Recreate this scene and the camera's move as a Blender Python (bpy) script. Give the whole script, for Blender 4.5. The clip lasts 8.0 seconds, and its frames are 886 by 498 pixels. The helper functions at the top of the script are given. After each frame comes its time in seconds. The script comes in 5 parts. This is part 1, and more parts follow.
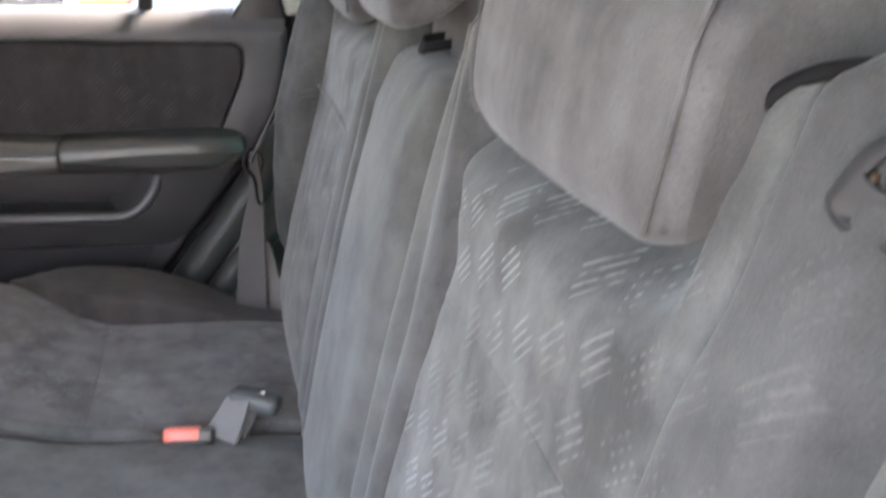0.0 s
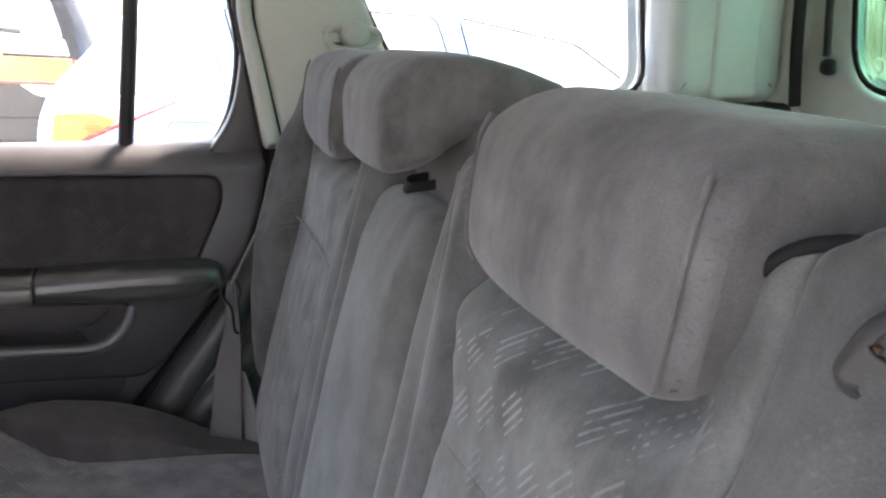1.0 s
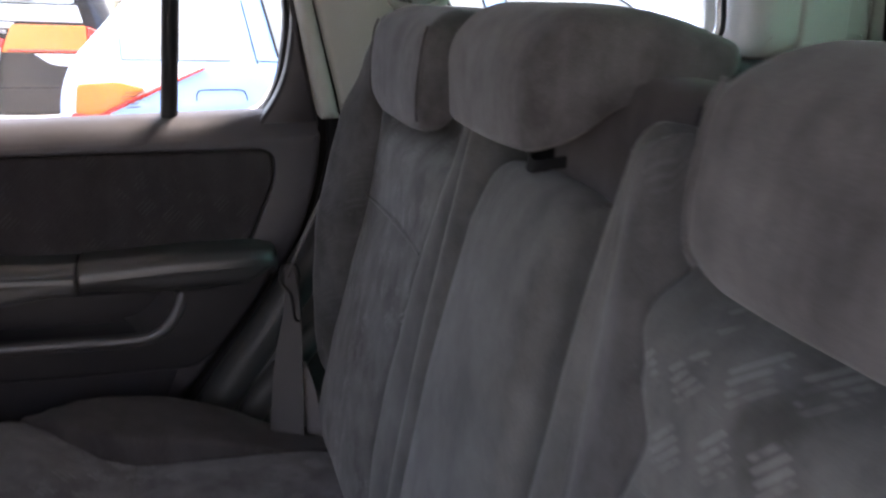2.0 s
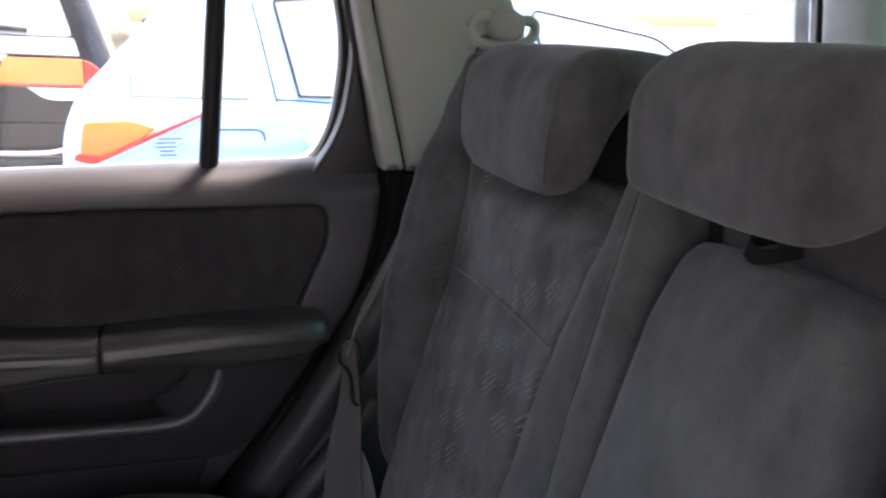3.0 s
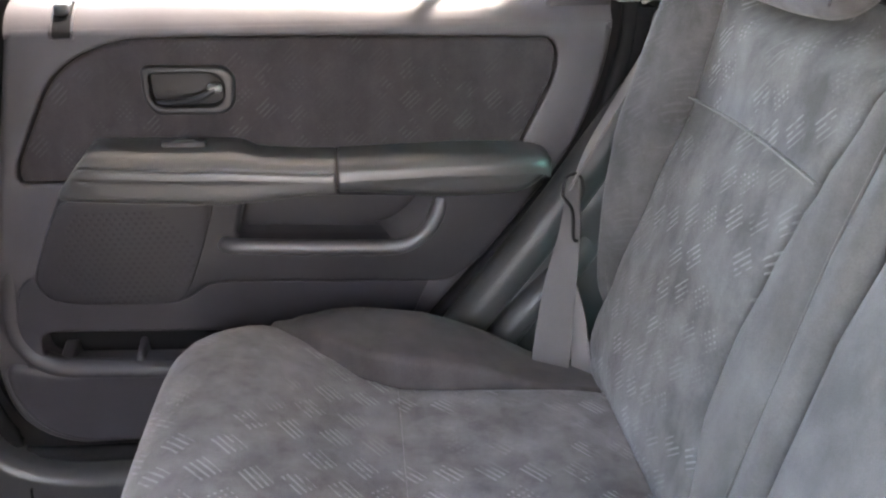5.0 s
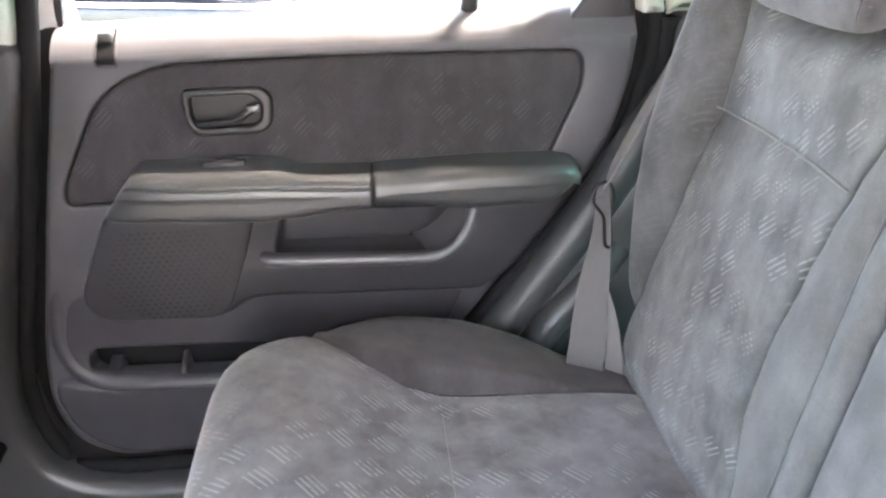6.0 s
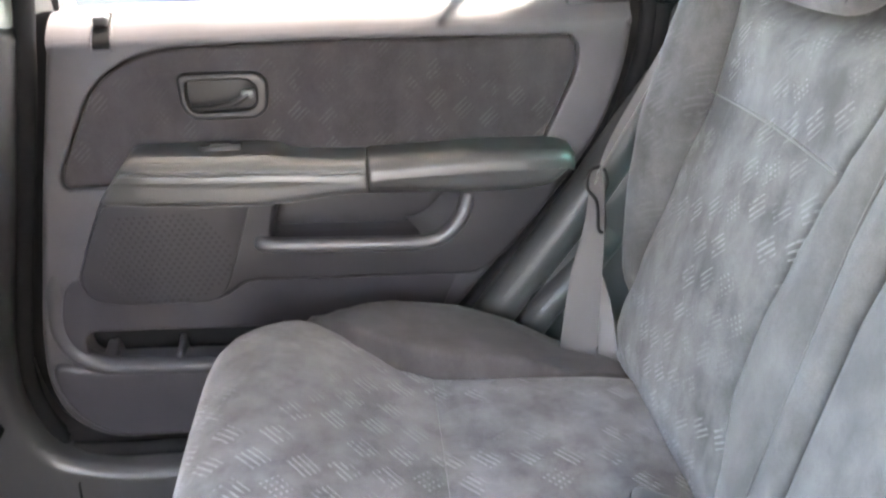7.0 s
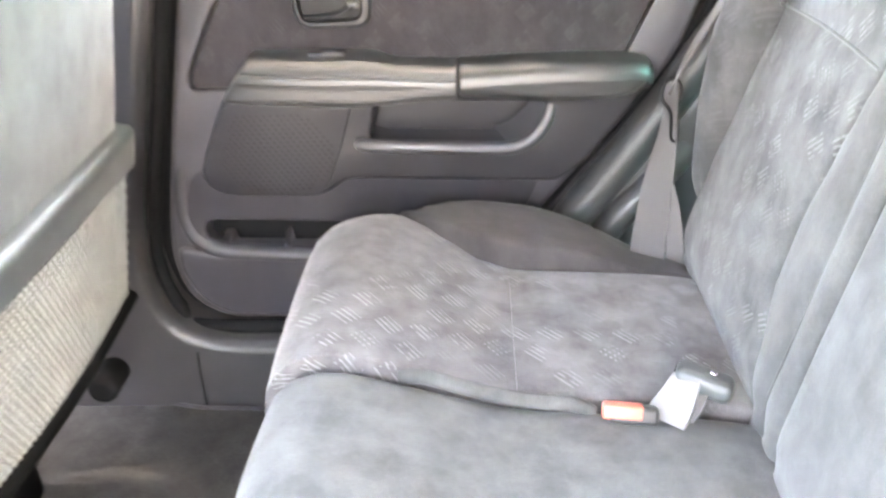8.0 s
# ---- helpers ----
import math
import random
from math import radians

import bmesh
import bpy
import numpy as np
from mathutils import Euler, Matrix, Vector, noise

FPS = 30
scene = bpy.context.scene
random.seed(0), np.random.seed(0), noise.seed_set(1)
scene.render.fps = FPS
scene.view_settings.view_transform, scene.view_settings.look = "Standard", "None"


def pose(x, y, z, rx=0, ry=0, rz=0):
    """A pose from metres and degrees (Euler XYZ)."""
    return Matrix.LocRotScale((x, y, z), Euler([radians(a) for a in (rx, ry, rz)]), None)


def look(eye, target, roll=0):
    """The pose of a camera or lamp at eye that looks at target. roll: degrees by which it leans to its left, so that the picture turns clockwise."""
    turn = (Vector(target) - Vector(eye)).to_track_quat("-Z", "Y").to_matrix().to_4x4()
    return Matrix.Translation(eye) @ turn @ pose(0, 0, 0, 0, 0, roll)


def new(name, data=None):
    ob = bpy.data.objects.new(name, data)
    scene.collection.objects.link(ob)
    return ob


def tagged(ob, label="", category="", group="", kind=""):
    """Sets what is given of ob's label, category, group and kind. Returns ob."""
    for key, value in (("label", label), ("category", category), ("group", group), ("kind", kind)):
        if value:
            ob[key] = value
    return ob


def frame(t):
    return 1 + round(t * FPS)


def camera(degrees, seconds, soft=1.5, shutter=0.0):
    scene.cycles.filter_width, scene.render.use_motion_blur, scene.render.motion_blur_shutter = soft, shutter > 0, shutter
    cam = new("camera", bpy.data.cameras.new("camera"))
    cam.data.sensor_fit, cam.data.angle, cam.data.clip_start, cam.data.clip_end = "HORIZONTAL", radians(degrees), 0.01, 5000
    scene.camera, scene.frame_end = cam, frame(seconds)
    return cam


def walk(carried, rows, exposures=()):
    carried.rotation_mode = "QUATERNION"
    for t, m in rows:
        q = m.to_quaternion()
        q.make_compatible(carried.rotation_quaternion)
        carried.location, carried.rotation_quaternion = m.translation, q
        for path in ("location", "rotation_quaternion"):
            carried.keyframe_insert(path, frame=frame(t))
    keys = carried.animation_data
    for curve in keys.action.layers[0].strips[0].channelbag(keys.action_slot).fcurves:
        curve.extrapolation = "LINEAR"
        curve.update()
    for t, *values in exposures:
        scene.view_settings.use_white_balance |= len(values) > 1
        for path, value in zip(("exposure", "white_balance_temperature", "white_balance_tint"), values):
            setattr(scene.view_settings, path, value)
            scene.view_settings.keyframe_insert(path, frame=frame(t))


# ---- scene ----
cam = camera(55.7, 8.0, 2.3, 0.5)
PATH = [
    (0, (0.104, -0.324, 1.082), (0.583, 1.457, 0.308), 1.4),
    (0.2, (0.108, -0.32, 1.091), (0.629, 1.479, 0.39), 1.1),
    (0.5, (0.093, -0.33, 1.107), (0.65, 1.497, 0.51), 0.5),
    (0.7, (0.086, -0.33, 1.107), (0.647, 1.463, 0.582), 0.7),
    (1, (0.081, -0.325, 1.105), (0.661, 1.518, 0.589), 1.1),
    (1.5, (0.056, -0.287, 1.095), (0.641, 1.533, 0.506), 1.5),
    (1.7, (0.036, -0.258, 1.097), (0.576, 1.563, 0.471), 0.1),
    (2.8, (-0.024, 0.024, 1.088), (0.571, 1.869, 0.596), -0.1),
    (3, (-0.054, 0.029, 1.091), (0.541, 1.866, 0.568), 0.6),
    (3.3, (-0.056, 0.04, 1.074), (0.406, 1.919, 0.566), 1.0),
    (3.5, (-0.099, 0.032, 1.089), (0.223, 1.924, 0.526), 0.0),
    (3.6, (-0.107, 0.029, 1.089), (0.137, 1.882, 0.533), -0.7),
    (3.8, (-0.113, 0.025, 1.086), (0.067, 1.888, 0.537), -1.3),
    (3.9, (-0.114, 0.025, 1.084), (0.045, 1.878, 0.499), -1.5),
    (4, (-0.115, 0.025, 1.082), (0.017, 1.914, 0.438), -1.7),
    (4.2, (-0.118, 0.027, 1.076), (0.019, 1.849, 0.395), -1.5),
    (4.5, (-0.121, 0.033, 1.064), (0.031, 1.86, 0.263), -0.7),
    (4.7, (-0.121, 0.034, 1.058), (0.056, 1.845, 0.227), -0.0),
    (5.8, (-0.15, 0.019, 1.071), (0.01, 1.827, 0.232), -1.2),
    (6, (-0.156, 0.013, 1.084), (-0.007, 1.824, 0.25), -2.0),
    (6.5, (-0.152, 0.009, 1.088), (-0.042, 1.832, 0.272), -2.5),
    (7, (-0.147, 0.003, 1.077), (-0.003, 1.807, 0.225), -1.9),
    (7.2, (-0.153, 0.0, 1.083), (-0.026, 1.743, 0.111), -2.2),
    (7.5, (-0.148, -0.02, 1.057), (-0.094, 1.693, 0.026), -2.0),
    (7.8, (-0.136, -0.076, 1.05), (-0.171, 1.652, 0.043), -2.5),
    (8, (-0.127, -0.129, 1.065), (-0.225, 1.624, 0.108), -2.9),
]
EXPOSURE = [(0, 4.15, 8050, 17), (0.5, 4.15, 7900, 17), (1, 3.52, 7950, 19), (1.5, 2.65, 7900, 25), (1.7, 2.5, 7800, 25), (2.8, 2.45, 7750, 25), (3, 2.5, 7750, 25), (3.5, 2.65, 7700, 25), (4, 3.05, 7700, 25),
            (4.5, 4.4, 8000, 22), (4.7, 4.55, 8000, 21), (5.8, 5.2, 8000, 17), (6, 5.25, 7950, 17), (6.5, 5.25, 7950, 16), (7, 5.35, 8000, 16), (7.5, 5.7, 8300, 17), (8, 6.05, 8400, 17)]
walk(cam, [(t, look(eye, target, roll)) for t, eye, target, roll in PATH], [(t, e + 1.25, kelvin, tint) for t, e, kelvin, tint in EXPOSURE])
# ---- world and light ----
world = bpy.data.worlds.new("world")
scene.world = world
world.use_nodes = True
wn = world.node_tree.nodes
sky = wn.new("ShaderNodeTexSky")
sky.sky_type = "NISHITA"
sky.sun_disc = False
sky.sun_elevation = radians(71.8)
sky.sun_rotation = radians(60)
sky.dust_density = 4.0
sky.air_density = 1.0
world.node_tree.links.new(sky.outputs[0], wn["Background"].inputs[0])
wn["Background"].inputs[1].default_value = 0.15

sun_data = bpy.data.lights.new("sun", "SUN")
sun_data.energy = 1.5
sun_data.angle = radians(13)
sun_data.color = (1.0, 0.995, 0.985)
sun = new("sun", sun_data)
sun.matrix_world = look((4, 2.3, 14), (0, 0, 0))

# ---- materials ----


def nodes_of(name):
    m = bpy.data.materials.new(name)
    m.use_nodes = True
    nt = m.node_tree
    return m, nt, nt.nodes["Principled BSDF"]


def ramp(nt, src, stops):
    r = nt.nodes.new("ShaderNodeValToRGB")
    el = r.color_ramp.elements
    while len(el) < len(stops):
        el.new(0.5)
    for e, (p, c) in zip(el, stops):
        e.position = p
        e.color = (*c, 1)
    nt.links.new(src, r.inputs[0])
    return r.outputs[0]


def calc(nt, op, a, b=None, c=None):
    n = nt.nodes.new("ShaderNodeMath")
    n.operation = op
    for i, v in enumerate((a, b, c)):
        if v is None:
            continue
        if isinstance(v, (int, float)):
            n.inputs[i].default_value = v
        else:
            nt.links.new(v, n.inputs[i])
    return n.outputs[0]


def soft_step(nt, v, lo, hi):
    n = nt.nodes.new("ShaderNodeMapRange")
    n.interpolation_type = "SMOOTHSTEP"
    n.inputs["From Min"].default_value = lo
    n.inputs["From Max"].default_value = hi
    nt.links.new(v, n.inputs["Value"])
    return n.outputs["Result"]


def noise_of(nt, scale, detail=3.0, rough=0.55, stretch=None, coord="Object"):
    tc = nt.nodes.new("ShaderNodeTexCoord")
    n = nt.nodes.new("ShaderNodeTexNoise")
    n.inputs["Scale"].default_value = scale
    n.inputs["Detail"].default_value = detail
    n.inputs["Roughness"].default_value = rough
    if stretch:
        mp = nt.nodes.new("ShaderNodeMapping")
        mp.inputs["Scale"].default_value = stretch
        nt.links.new(tc.outputs[coord], mp.inputs[0])
        nt.links.new(mp.outputs[0], n.inputs["Vector"])
    else:
        nt.links.new(tc.outputs[coord], n.inputs["Vector"])
    return n.outputs["Fac"]


def bump(nt, bsdf, height, strength, dist):
    b = nt.nodes.new("ShaderNodeBump")
    b.inputs["Strength"].default_value = strength
    b.inputs["Distance"].default_value = dist
    nt.links.new(height, b.inputs["Height"])
    nt.links.new(b.outputs[0], bsdf.inputs["Normal"])


def mix_colour(nt, fac, a, b, blend="MIX"):
    n = nt.nodes.new("ShaderNodeMix")
    n.data_type = "RGBA"
    n.blend_type = blend
    for sock, v in ((n.inputs["Factor"], fac), (n.inputs["A"], a), (n.inputs["B"], b)):
        if isinstance(v, (int, float)):
            sock.default_value = v
        elif isinstance(v, tuple):
            sock.default_value = (*v, 1)
        else:
            nt.links.new(v, sock)
    return n.outputs["Result"]


def velour(name, base, pattern=0.0, nap=0.38, slant=-44, cell=0.038, dotted=0.45, least=0.25, sheen=0.14):
    """Brushed velour: patchy nap, fine fibre grain, woven groups of slanted dashes."""
    m, nt, b = nodes_of(name)
    lo = tuple(c * (1 - nap) for c in base)
    hi = tuple(c * (1 + nap) for c in base)
    patchy = noise_of(nt, 13, 7, 0.66)
    streak = noise_of(nt, 26, 3, 0.6, (1, 1, 0.3))
    both = calc(nt, "ADD", calc(nt, "MULTIPLY", patchy, 0.6), calc(nt, "MULTIPLY", streak, 0.4))
    col = ramp(nt, both, ((0.38, lo), (0.5, base), (0.63, hi)))
    fibre = noise_of(nt, 700, 2, 0.7)
    col = mix_colour(nt, 0.5, col, ramp(nt, fibre, ((0.3, (0.72,) * 3), (0.7, (1.25,) * 3))), "MULTIPLY")
    height = fibre
    vor = nt.nodes.new("ShaderNodeTexVoronoi")
    vor.inputs["Scale"].default_value = 26
    tc = nt.nodes.new("ShaderNodeTexCoord")
    nt.links.new(tc.outputs["Object"], vor.inputs["Vector"])
    lone = calc(nt, "GREATER_THAN", noise_of(nt, 40, 0), 0.6)
    lint = calc(nt, "MULTIPLY", calc(nt, "LESS_THAN", vor.outputs["Distance"], 0.014), lone)
    col = mix_colour(nt, calc(nt, "MULTIPLY", lint, 0.6), col, (0.4, 0.4, 0.39))
    if pattern:
        uv = nt.nodes.new("ShaderNodeUVMap")
        mp = nt.nodes.new("ShaderNodeMapping")
        mp.inputs["Scale"].default_value = (1 / cell, 0.9 / cell, 1)
        nt.links.new(uv.outputs[0], mp.inputs[0])
        sep = nt.nodes.new("ShaderNodeSeparateXYZ")
        nt.links.new(mp.outputs[0], sep.inputs[0])
        column = calc(nt, "FLOOR", sep.outputs[0])
        vy = calc(nt, "ADD", sep.outputs[1], calc(nt, "MULTIPLY", column, 0.37))
        row = calc(nt, "FLOOR", vy)
        cv = nt.nodes.new("ShaderNodeCombineXYZ")
        nt.links.new(column, cv.inputs[0])
        nt.links.new(row, cv.inputs[1])
        wh = nt.nodes.new("ShaderNodeTexWhiteNoise")
        nt.links.new(cv.outputs[0], wh.inputs["Vector"])
        px = calc(nt, "SUBTRACT", calc(nt, "FRACT", sep.outputs[0]), 0.5)
        py = calc(nt, "SUBTRACT", calc(nt, "FRACT", vy), 0.5)
        ca, sa = math.cos(radians(slant)), math.sin(radians(slant))
        along = calc(nt, "ADD", calc(nt, "MULTIPLY", px, ca), calc(nt, "MULTIPLY", py, sa))
        across = calc(nt, "SUBTRACT", calc(nt, "MULTIPLY", py, ca), calc(nt, "MULTIPLY", px, sa))
        shift = calc(nt, "MULTIPLY", calc(nt, "SUBTRACT", wh.outputs["Value"], 0.5), 0.25)
        inside = calc(nt, "MULTIPLY", calc(nt, "LESS_THAN", calc(nt, "ABSOLUTE", calc(nt, "ADD", along, shift)), 0.33),
                      calc(nt, "LESS_THAN", calc(nt, "ABSOLUTE", across), 0.27))
        dash = soft_step(nt, calc(nt, "SINE", calc(nt, "MULTIPLY", across, 2 * math.pi * 6.6)), 0.1, 0.9)
        dots = soft_step(nt, calc(nt, "SINE", calc(nt, "MULTIPLY", along, 2 * math.pi * 6.0)), -0.1, 0.4)
        is_dots = calc(nt, "LESS_THAN", wh.outputs["Value"], dotted)
        dash = calc(nt, "MULTIPLY", dash, calc(nt, "MAXIMUM", dots, calc(nt, "SUBTRACT", 1.0, is_dots)))
        broken = soft_step(nt, noise_of(nt, 70, 2, 0.5), 0.36, 0.5)
        on = calc(nt, "GREATER_THAN", wh.outputs["Value"], 0.18)
        worn = ramp(nt, noise_of(nt, 9, 2, 0.5), ((0.4, (least,) * 3), (0.6, (1,) * 3)))
        mask = calc(nt, "MULTIPLY", calc(nt, "MULTIPLY", calc(nt, "MULTIPLY", inside, dash), calc(nt, "MULTIPLY", on, broken)), worn)
        col = mix_colour(nt, calc(nt, "MULTIPLY", mask, pattern), col, (0.42, 0.43, 0.44))
        height = calc(nt, "ADD", fibre, calc(nt, "MULTIPLY", mask, 1.4))
    nt.links.new(col, b.inputs["Base Color"])
    b.inputs["Roughness"].default_value = 0.95
    b.inputs["Specular IOR Level"].default_value = 0.15
    b.inputs["Sheen Weight"].default_value = sheen
    b.inputs["Sheen Roughness"].default_value = 0.5
    bump(nt, b, height, 0.35, 0.0012)
    return m


def plastic(name, base, rough=0.5, grain=900, depth=0.0004, spec=0.4, vary=0.16, strength=0.4):
    """Moulded plastic with a leather grain, scuffs and faint dust."""
    m, nt, b = nodes_of(name)
    big = noise_of(nt, 7, 4, 0.6)
    col = ramp(nt, big, ((0.3, tuple(c * (1 - vary) for c in base)), (0.7, tuple(c * (1 + vary) for c in base))))
    nt.links.new(col, b.inputs["Base Color"])
    rr = ramp(nt, noise_of(nt, 22, 3, 0.6), ((0.3, (rough * 0.94,) * 3), (0.7, (min(1, rough * 1.08),) * 3)))
    nt.links.new(rr, b.inputs["Roughness"])
    b.inputs["Specular IOR Level"].default_value = spec
    bump(nt, b, noise_of(nt, grain, 2, 0.6), strength, depth)
    return m


def simple(name, base, rough=0.5, metal=0.0, spec=0.5, coat=0.0, scale=30, vary=0.1):
    m, nt, b = nodes_of(name)
    col = ramp(nt, noise_of(nt, scale, 3, 0.6), ((0.3, tuple(c * (1 - vary) for c in base)), (0.7, tuple(min(1, c * (1 + vary)) for c in base))))
    nt.links.new(col, b.inputs["Base Color"])
    b.inputs["Roughness"].default_value = rough
    b.inputs["Metallic"].default_value = metal
    b.inputs["Specular IOR Level"].default_value = spec
    b.inputs["Coat Weight"].default_value = coat
    return m


def pane_glass(name, tint):
    m, nt, b = nodes_of(name)
    nt.nodes.remove(b)
    tr = nt.nodes.new("ShaderNodeBsdfTransparent")
    tr.inputs[0].default_value = (*tint, 1)
    gl = nt.nodes.new("ShaderNodeBsdfGlossy")
    gl.inputs["Roughness"].default_value = 0.02
    fr = nt.nodes.new("ShaderNodeFresnel")
    fr.inputs[0].default_value = 1.45
    mx = nt.nodes.new("ShaderNodeMixShader")
    nt.links.new(fr.outputs[0], mx.inputs[0])
    nt.links.new(tr.outputs[0], mx.inputs[1])
    nt.links.new(gl.outputs[0], mx.inputs[2])
    nt.links.new(mx.outputs[0], nt.nodes["Material Output"].inputs[0])
    return m


def webbing(name, base):
    m, nt, b = nodes_of(name)
    uv = nt.nodes.new("ShaderNodeUVMap")
    wv = nt.nodes.new("ShaderNodeTexWave")
    wv.inputs["Scale"].default_value = 190
    wv.inputs["Distortion"].default_value = 0.5
    nt.links.new(uv.outputs[0], wv.inputs[0])
    col = ramp(nt, wv.outputs["Fac"], ((0.2, tuple(c * 0.8 for c in base)), (0.8, base)))
    nt.links.new(col, b.inputs["Base Color"])
    b.inputs["Roughness"].default_value = 0.6
    b.inputs["Sheen Weight"].default_value = 0.2
    bump(nt, b, wv.outputs["Fac"], 0.3, 0.0005)
    return m


def carpet(name, base):
    m, nt, b = nodes_of(name)
    f = noise_of(nt, 450, 3, 0.75)
    g = noise_of(nt, 11, 4, 0.65)
    col = ramp(nt, g, ((0.3, tuple(c * 0.7 for c in base)), (0.7, tuple(c * 1.3 for c in base))))
    col = mix_colour(nt, 0.7, col, ramp(nt, f, ((0.3, (0.45,) * 3), (0.7, (1.4,) * 3))), "MULTIPLY")
    nt.links.new(col, b.inputs["Base Color"])
    b.inputs["Roughness"].default_value = 1.0
    b.inputs["Specular IOR Level"].default_value = 0.1
    bump(nt, b, f, 0.8, 0.003)
    return m


M_PATTERN = velour("patterned velour", (0.094, 0.0965, 0.095), 0.31, 0.46)
M_PATTERN_SEAT = velour("patterned cushion velour", (0.108, 0.1045, 0.1065), 0.32, 0.44, 42, 0.043, 0.26, 0.06, 0.3)
M_PLAIN = velour("plain velour", (0.0905, 0.0928, 0.0912), 0, 0.3)
# seat velour darkened for the bolsters that lie in shade
M_BOLSTER_SHADED = velour("shaded bolster velour", (0.0745, 0.0755, 0.0765), 0.05, 0.36)
M_SIDE = velour("dark side and seam shade velour", (0.057, 0.0515, 0.0525), 0, 0.26)
M_SEAM = velour("seam velour", (0.14, 0.143, 0.14), 0, 0.2)
M_REST = velour("headrest velour", (0.086, 0.0835, 0.085), 0, 0.42)
M_INSERT = velour("dark door velour", (0.0445, 0.0395, 0.0425), 0.07, 0.26, 40)
M_TRIM = plastic("grey door plastic", (0.071, 0.068, 0.0755), 0.42)
M_DARK = plastic("dark grey plastic", (0.0295, 0.028, 0.0315), 0.38, 900, 0.0004, 0.36)
# door plastic again, darkened for the shade low on the same moulding
M_LOWER_SHADED = plastic("shaded lower door plastic", (0.044, 0.0415, 0.0475), 0.36, 900, 0.0004, 0.42)
M_ARM = plastic("black vinyl", (0.046, 0.046, 0.0465), 0.36, 500, 0.00015, 0.75, 0.08)
M_BEZEL = plastic("black handle plastic", (0.018, 0.018, 0.02), 0.36, 700, 0.0002, 0.45, 0.08)
M_LIP = plastic("pocket lip plastic", (0.068, 0.066, 0.072), 0.40, 900, 0.0002, 0.7)
M_RIM = plastic("grey bin rim plastic", (0.048, 0.046, 0.0515), 0.42)
M_INSERT_CUP = plastic("handle cup plastic", (0.03, 0.029, 0.03), 0.5, 900, 0.0003, 0.3)
M_LEVER_GLINT = simple("silver lever highlight", (0.2, 0.2, 0.2), 0.35, 0.2, vary=0.08)
M_CREAM = plastic("pale grey pillar plastic", (0.40, 0.405, 0.37), 0.6, 700, 0.0003, 0.3, 0.05)
# pillar plastic made paler, for the light that falls in at the tail glass
M_TAIL_LIT = plastic("brightened tail trim plastic", (0.62, 0.63, 0.59), 0.55, 700, 0.0003, 0.3, 0.05)
M_QUARTER = plastic("mid grey plastic", (0.040, 0.041, 0.043), 0.42, 900, 0.0003, 0.5)
M_SILL = plastic("dark sill plastic", (0.048, 0.047, 0.049), 0.34, 900, 0.0003, 0.65)
M_BLACK = simple("black rubber", (0.014, 0.014, 0.015), 0.55, spec=0.3)
M_GAP = simple("black recess", (0.012, 0.012, 0.013), 0.8, spec=0.1)
M_GLASS = pane_glass("clear glass", (0.93, 0.96, 0.95))
M_TEAL = pane_glass("green tinted glass", (0.6, 0.98, 0.86))
M_BELT = webbing("grey webbing", (0.095, 0.088, 0.089))
M_BELT_MID = webbing("mid webbing", (0.165, 0.152, 0.15))
M_BELT_PALE = webbing("pale webbing", (0.185, 0.18, 0.178))
M_CHROME = simple("worn chrome", (0.7, 0.7, 0.7), 0.22, 1.0, vary=0.05)
M_RED = simple("red plastic", (0.8, 0.16, 0.11), 0.3, vary=0.06)
M_NET = simple("grey net cord", (0.46, 0.47, 0.44), 0.7, vary=0.15)
M_CARPET = carpet("black carpet", (0.034, 0.0335, 0.0335))
M_MAT = carpet("taupe floor mat", (0.060, 0.058, 0.056))
M_LINING = simple("headlining", (0.72, 0.72, 0.69), 0.95, spec=0.1)
M_SHELL = simple("body shell", (0.55, 0.56, 0.56), 0.5)
M_FRONT = velour("front seat velour", (0.112, 0.12, 0.108), 0, 0.22)
M_BAND = simple("grey vinyl band", (0.085, 0.092, 0.086), 0.5, vary=0.15)
M_POCKET = simple("dark pocket cloth", (0.010, 0.0105, 0.010), 0.9, spec=0.05)

# ---- building helpers ----
from mathutils.geometry import tessellate_polygon



def thing(name, label, category, group="", kind="", at=(0, 0, 0)):
    e = new(name)
    e.empty_display_size = 0.05
    e.location = at
    return tagged(e, label, category, group, kind)


def put(name, verts, faces, mat, parent=None, label="", uvs=None, smooth=True, kind=""):
    me = bpy.data.meshes.new(name)
    me.from_pydata([tuple(v) for v in verts], [], faces)
    me.materials.append(mat)
    if uvs is not None:
        lay = me.uv_layers.new(name="UVMap")
        for lp in me.loops:
            lay.data[lp.index].uv = uvs[lp.vertex_index]
    bm = bmesh.new()
    bm.from_mesh(me)
    bmesh.ops.recalc_face_normals(bm, faces=bm.faces)
    bm.to_mesh(me)
    bm.free()
    if smooth:
        for p in me.polygons:
            p.use_smooth = True
        me.set_sharp_from_angle(angle=radians(48))
    ob = new(name, me)
    if parent is not None:
        ob.parent = parent
        ob.matrix_parent_inverse = Matrix.Translation(parent.location).inverted()
    if label:
        ob["label"] = label
    if kind:
        ob["kind"] = kind
    return ob


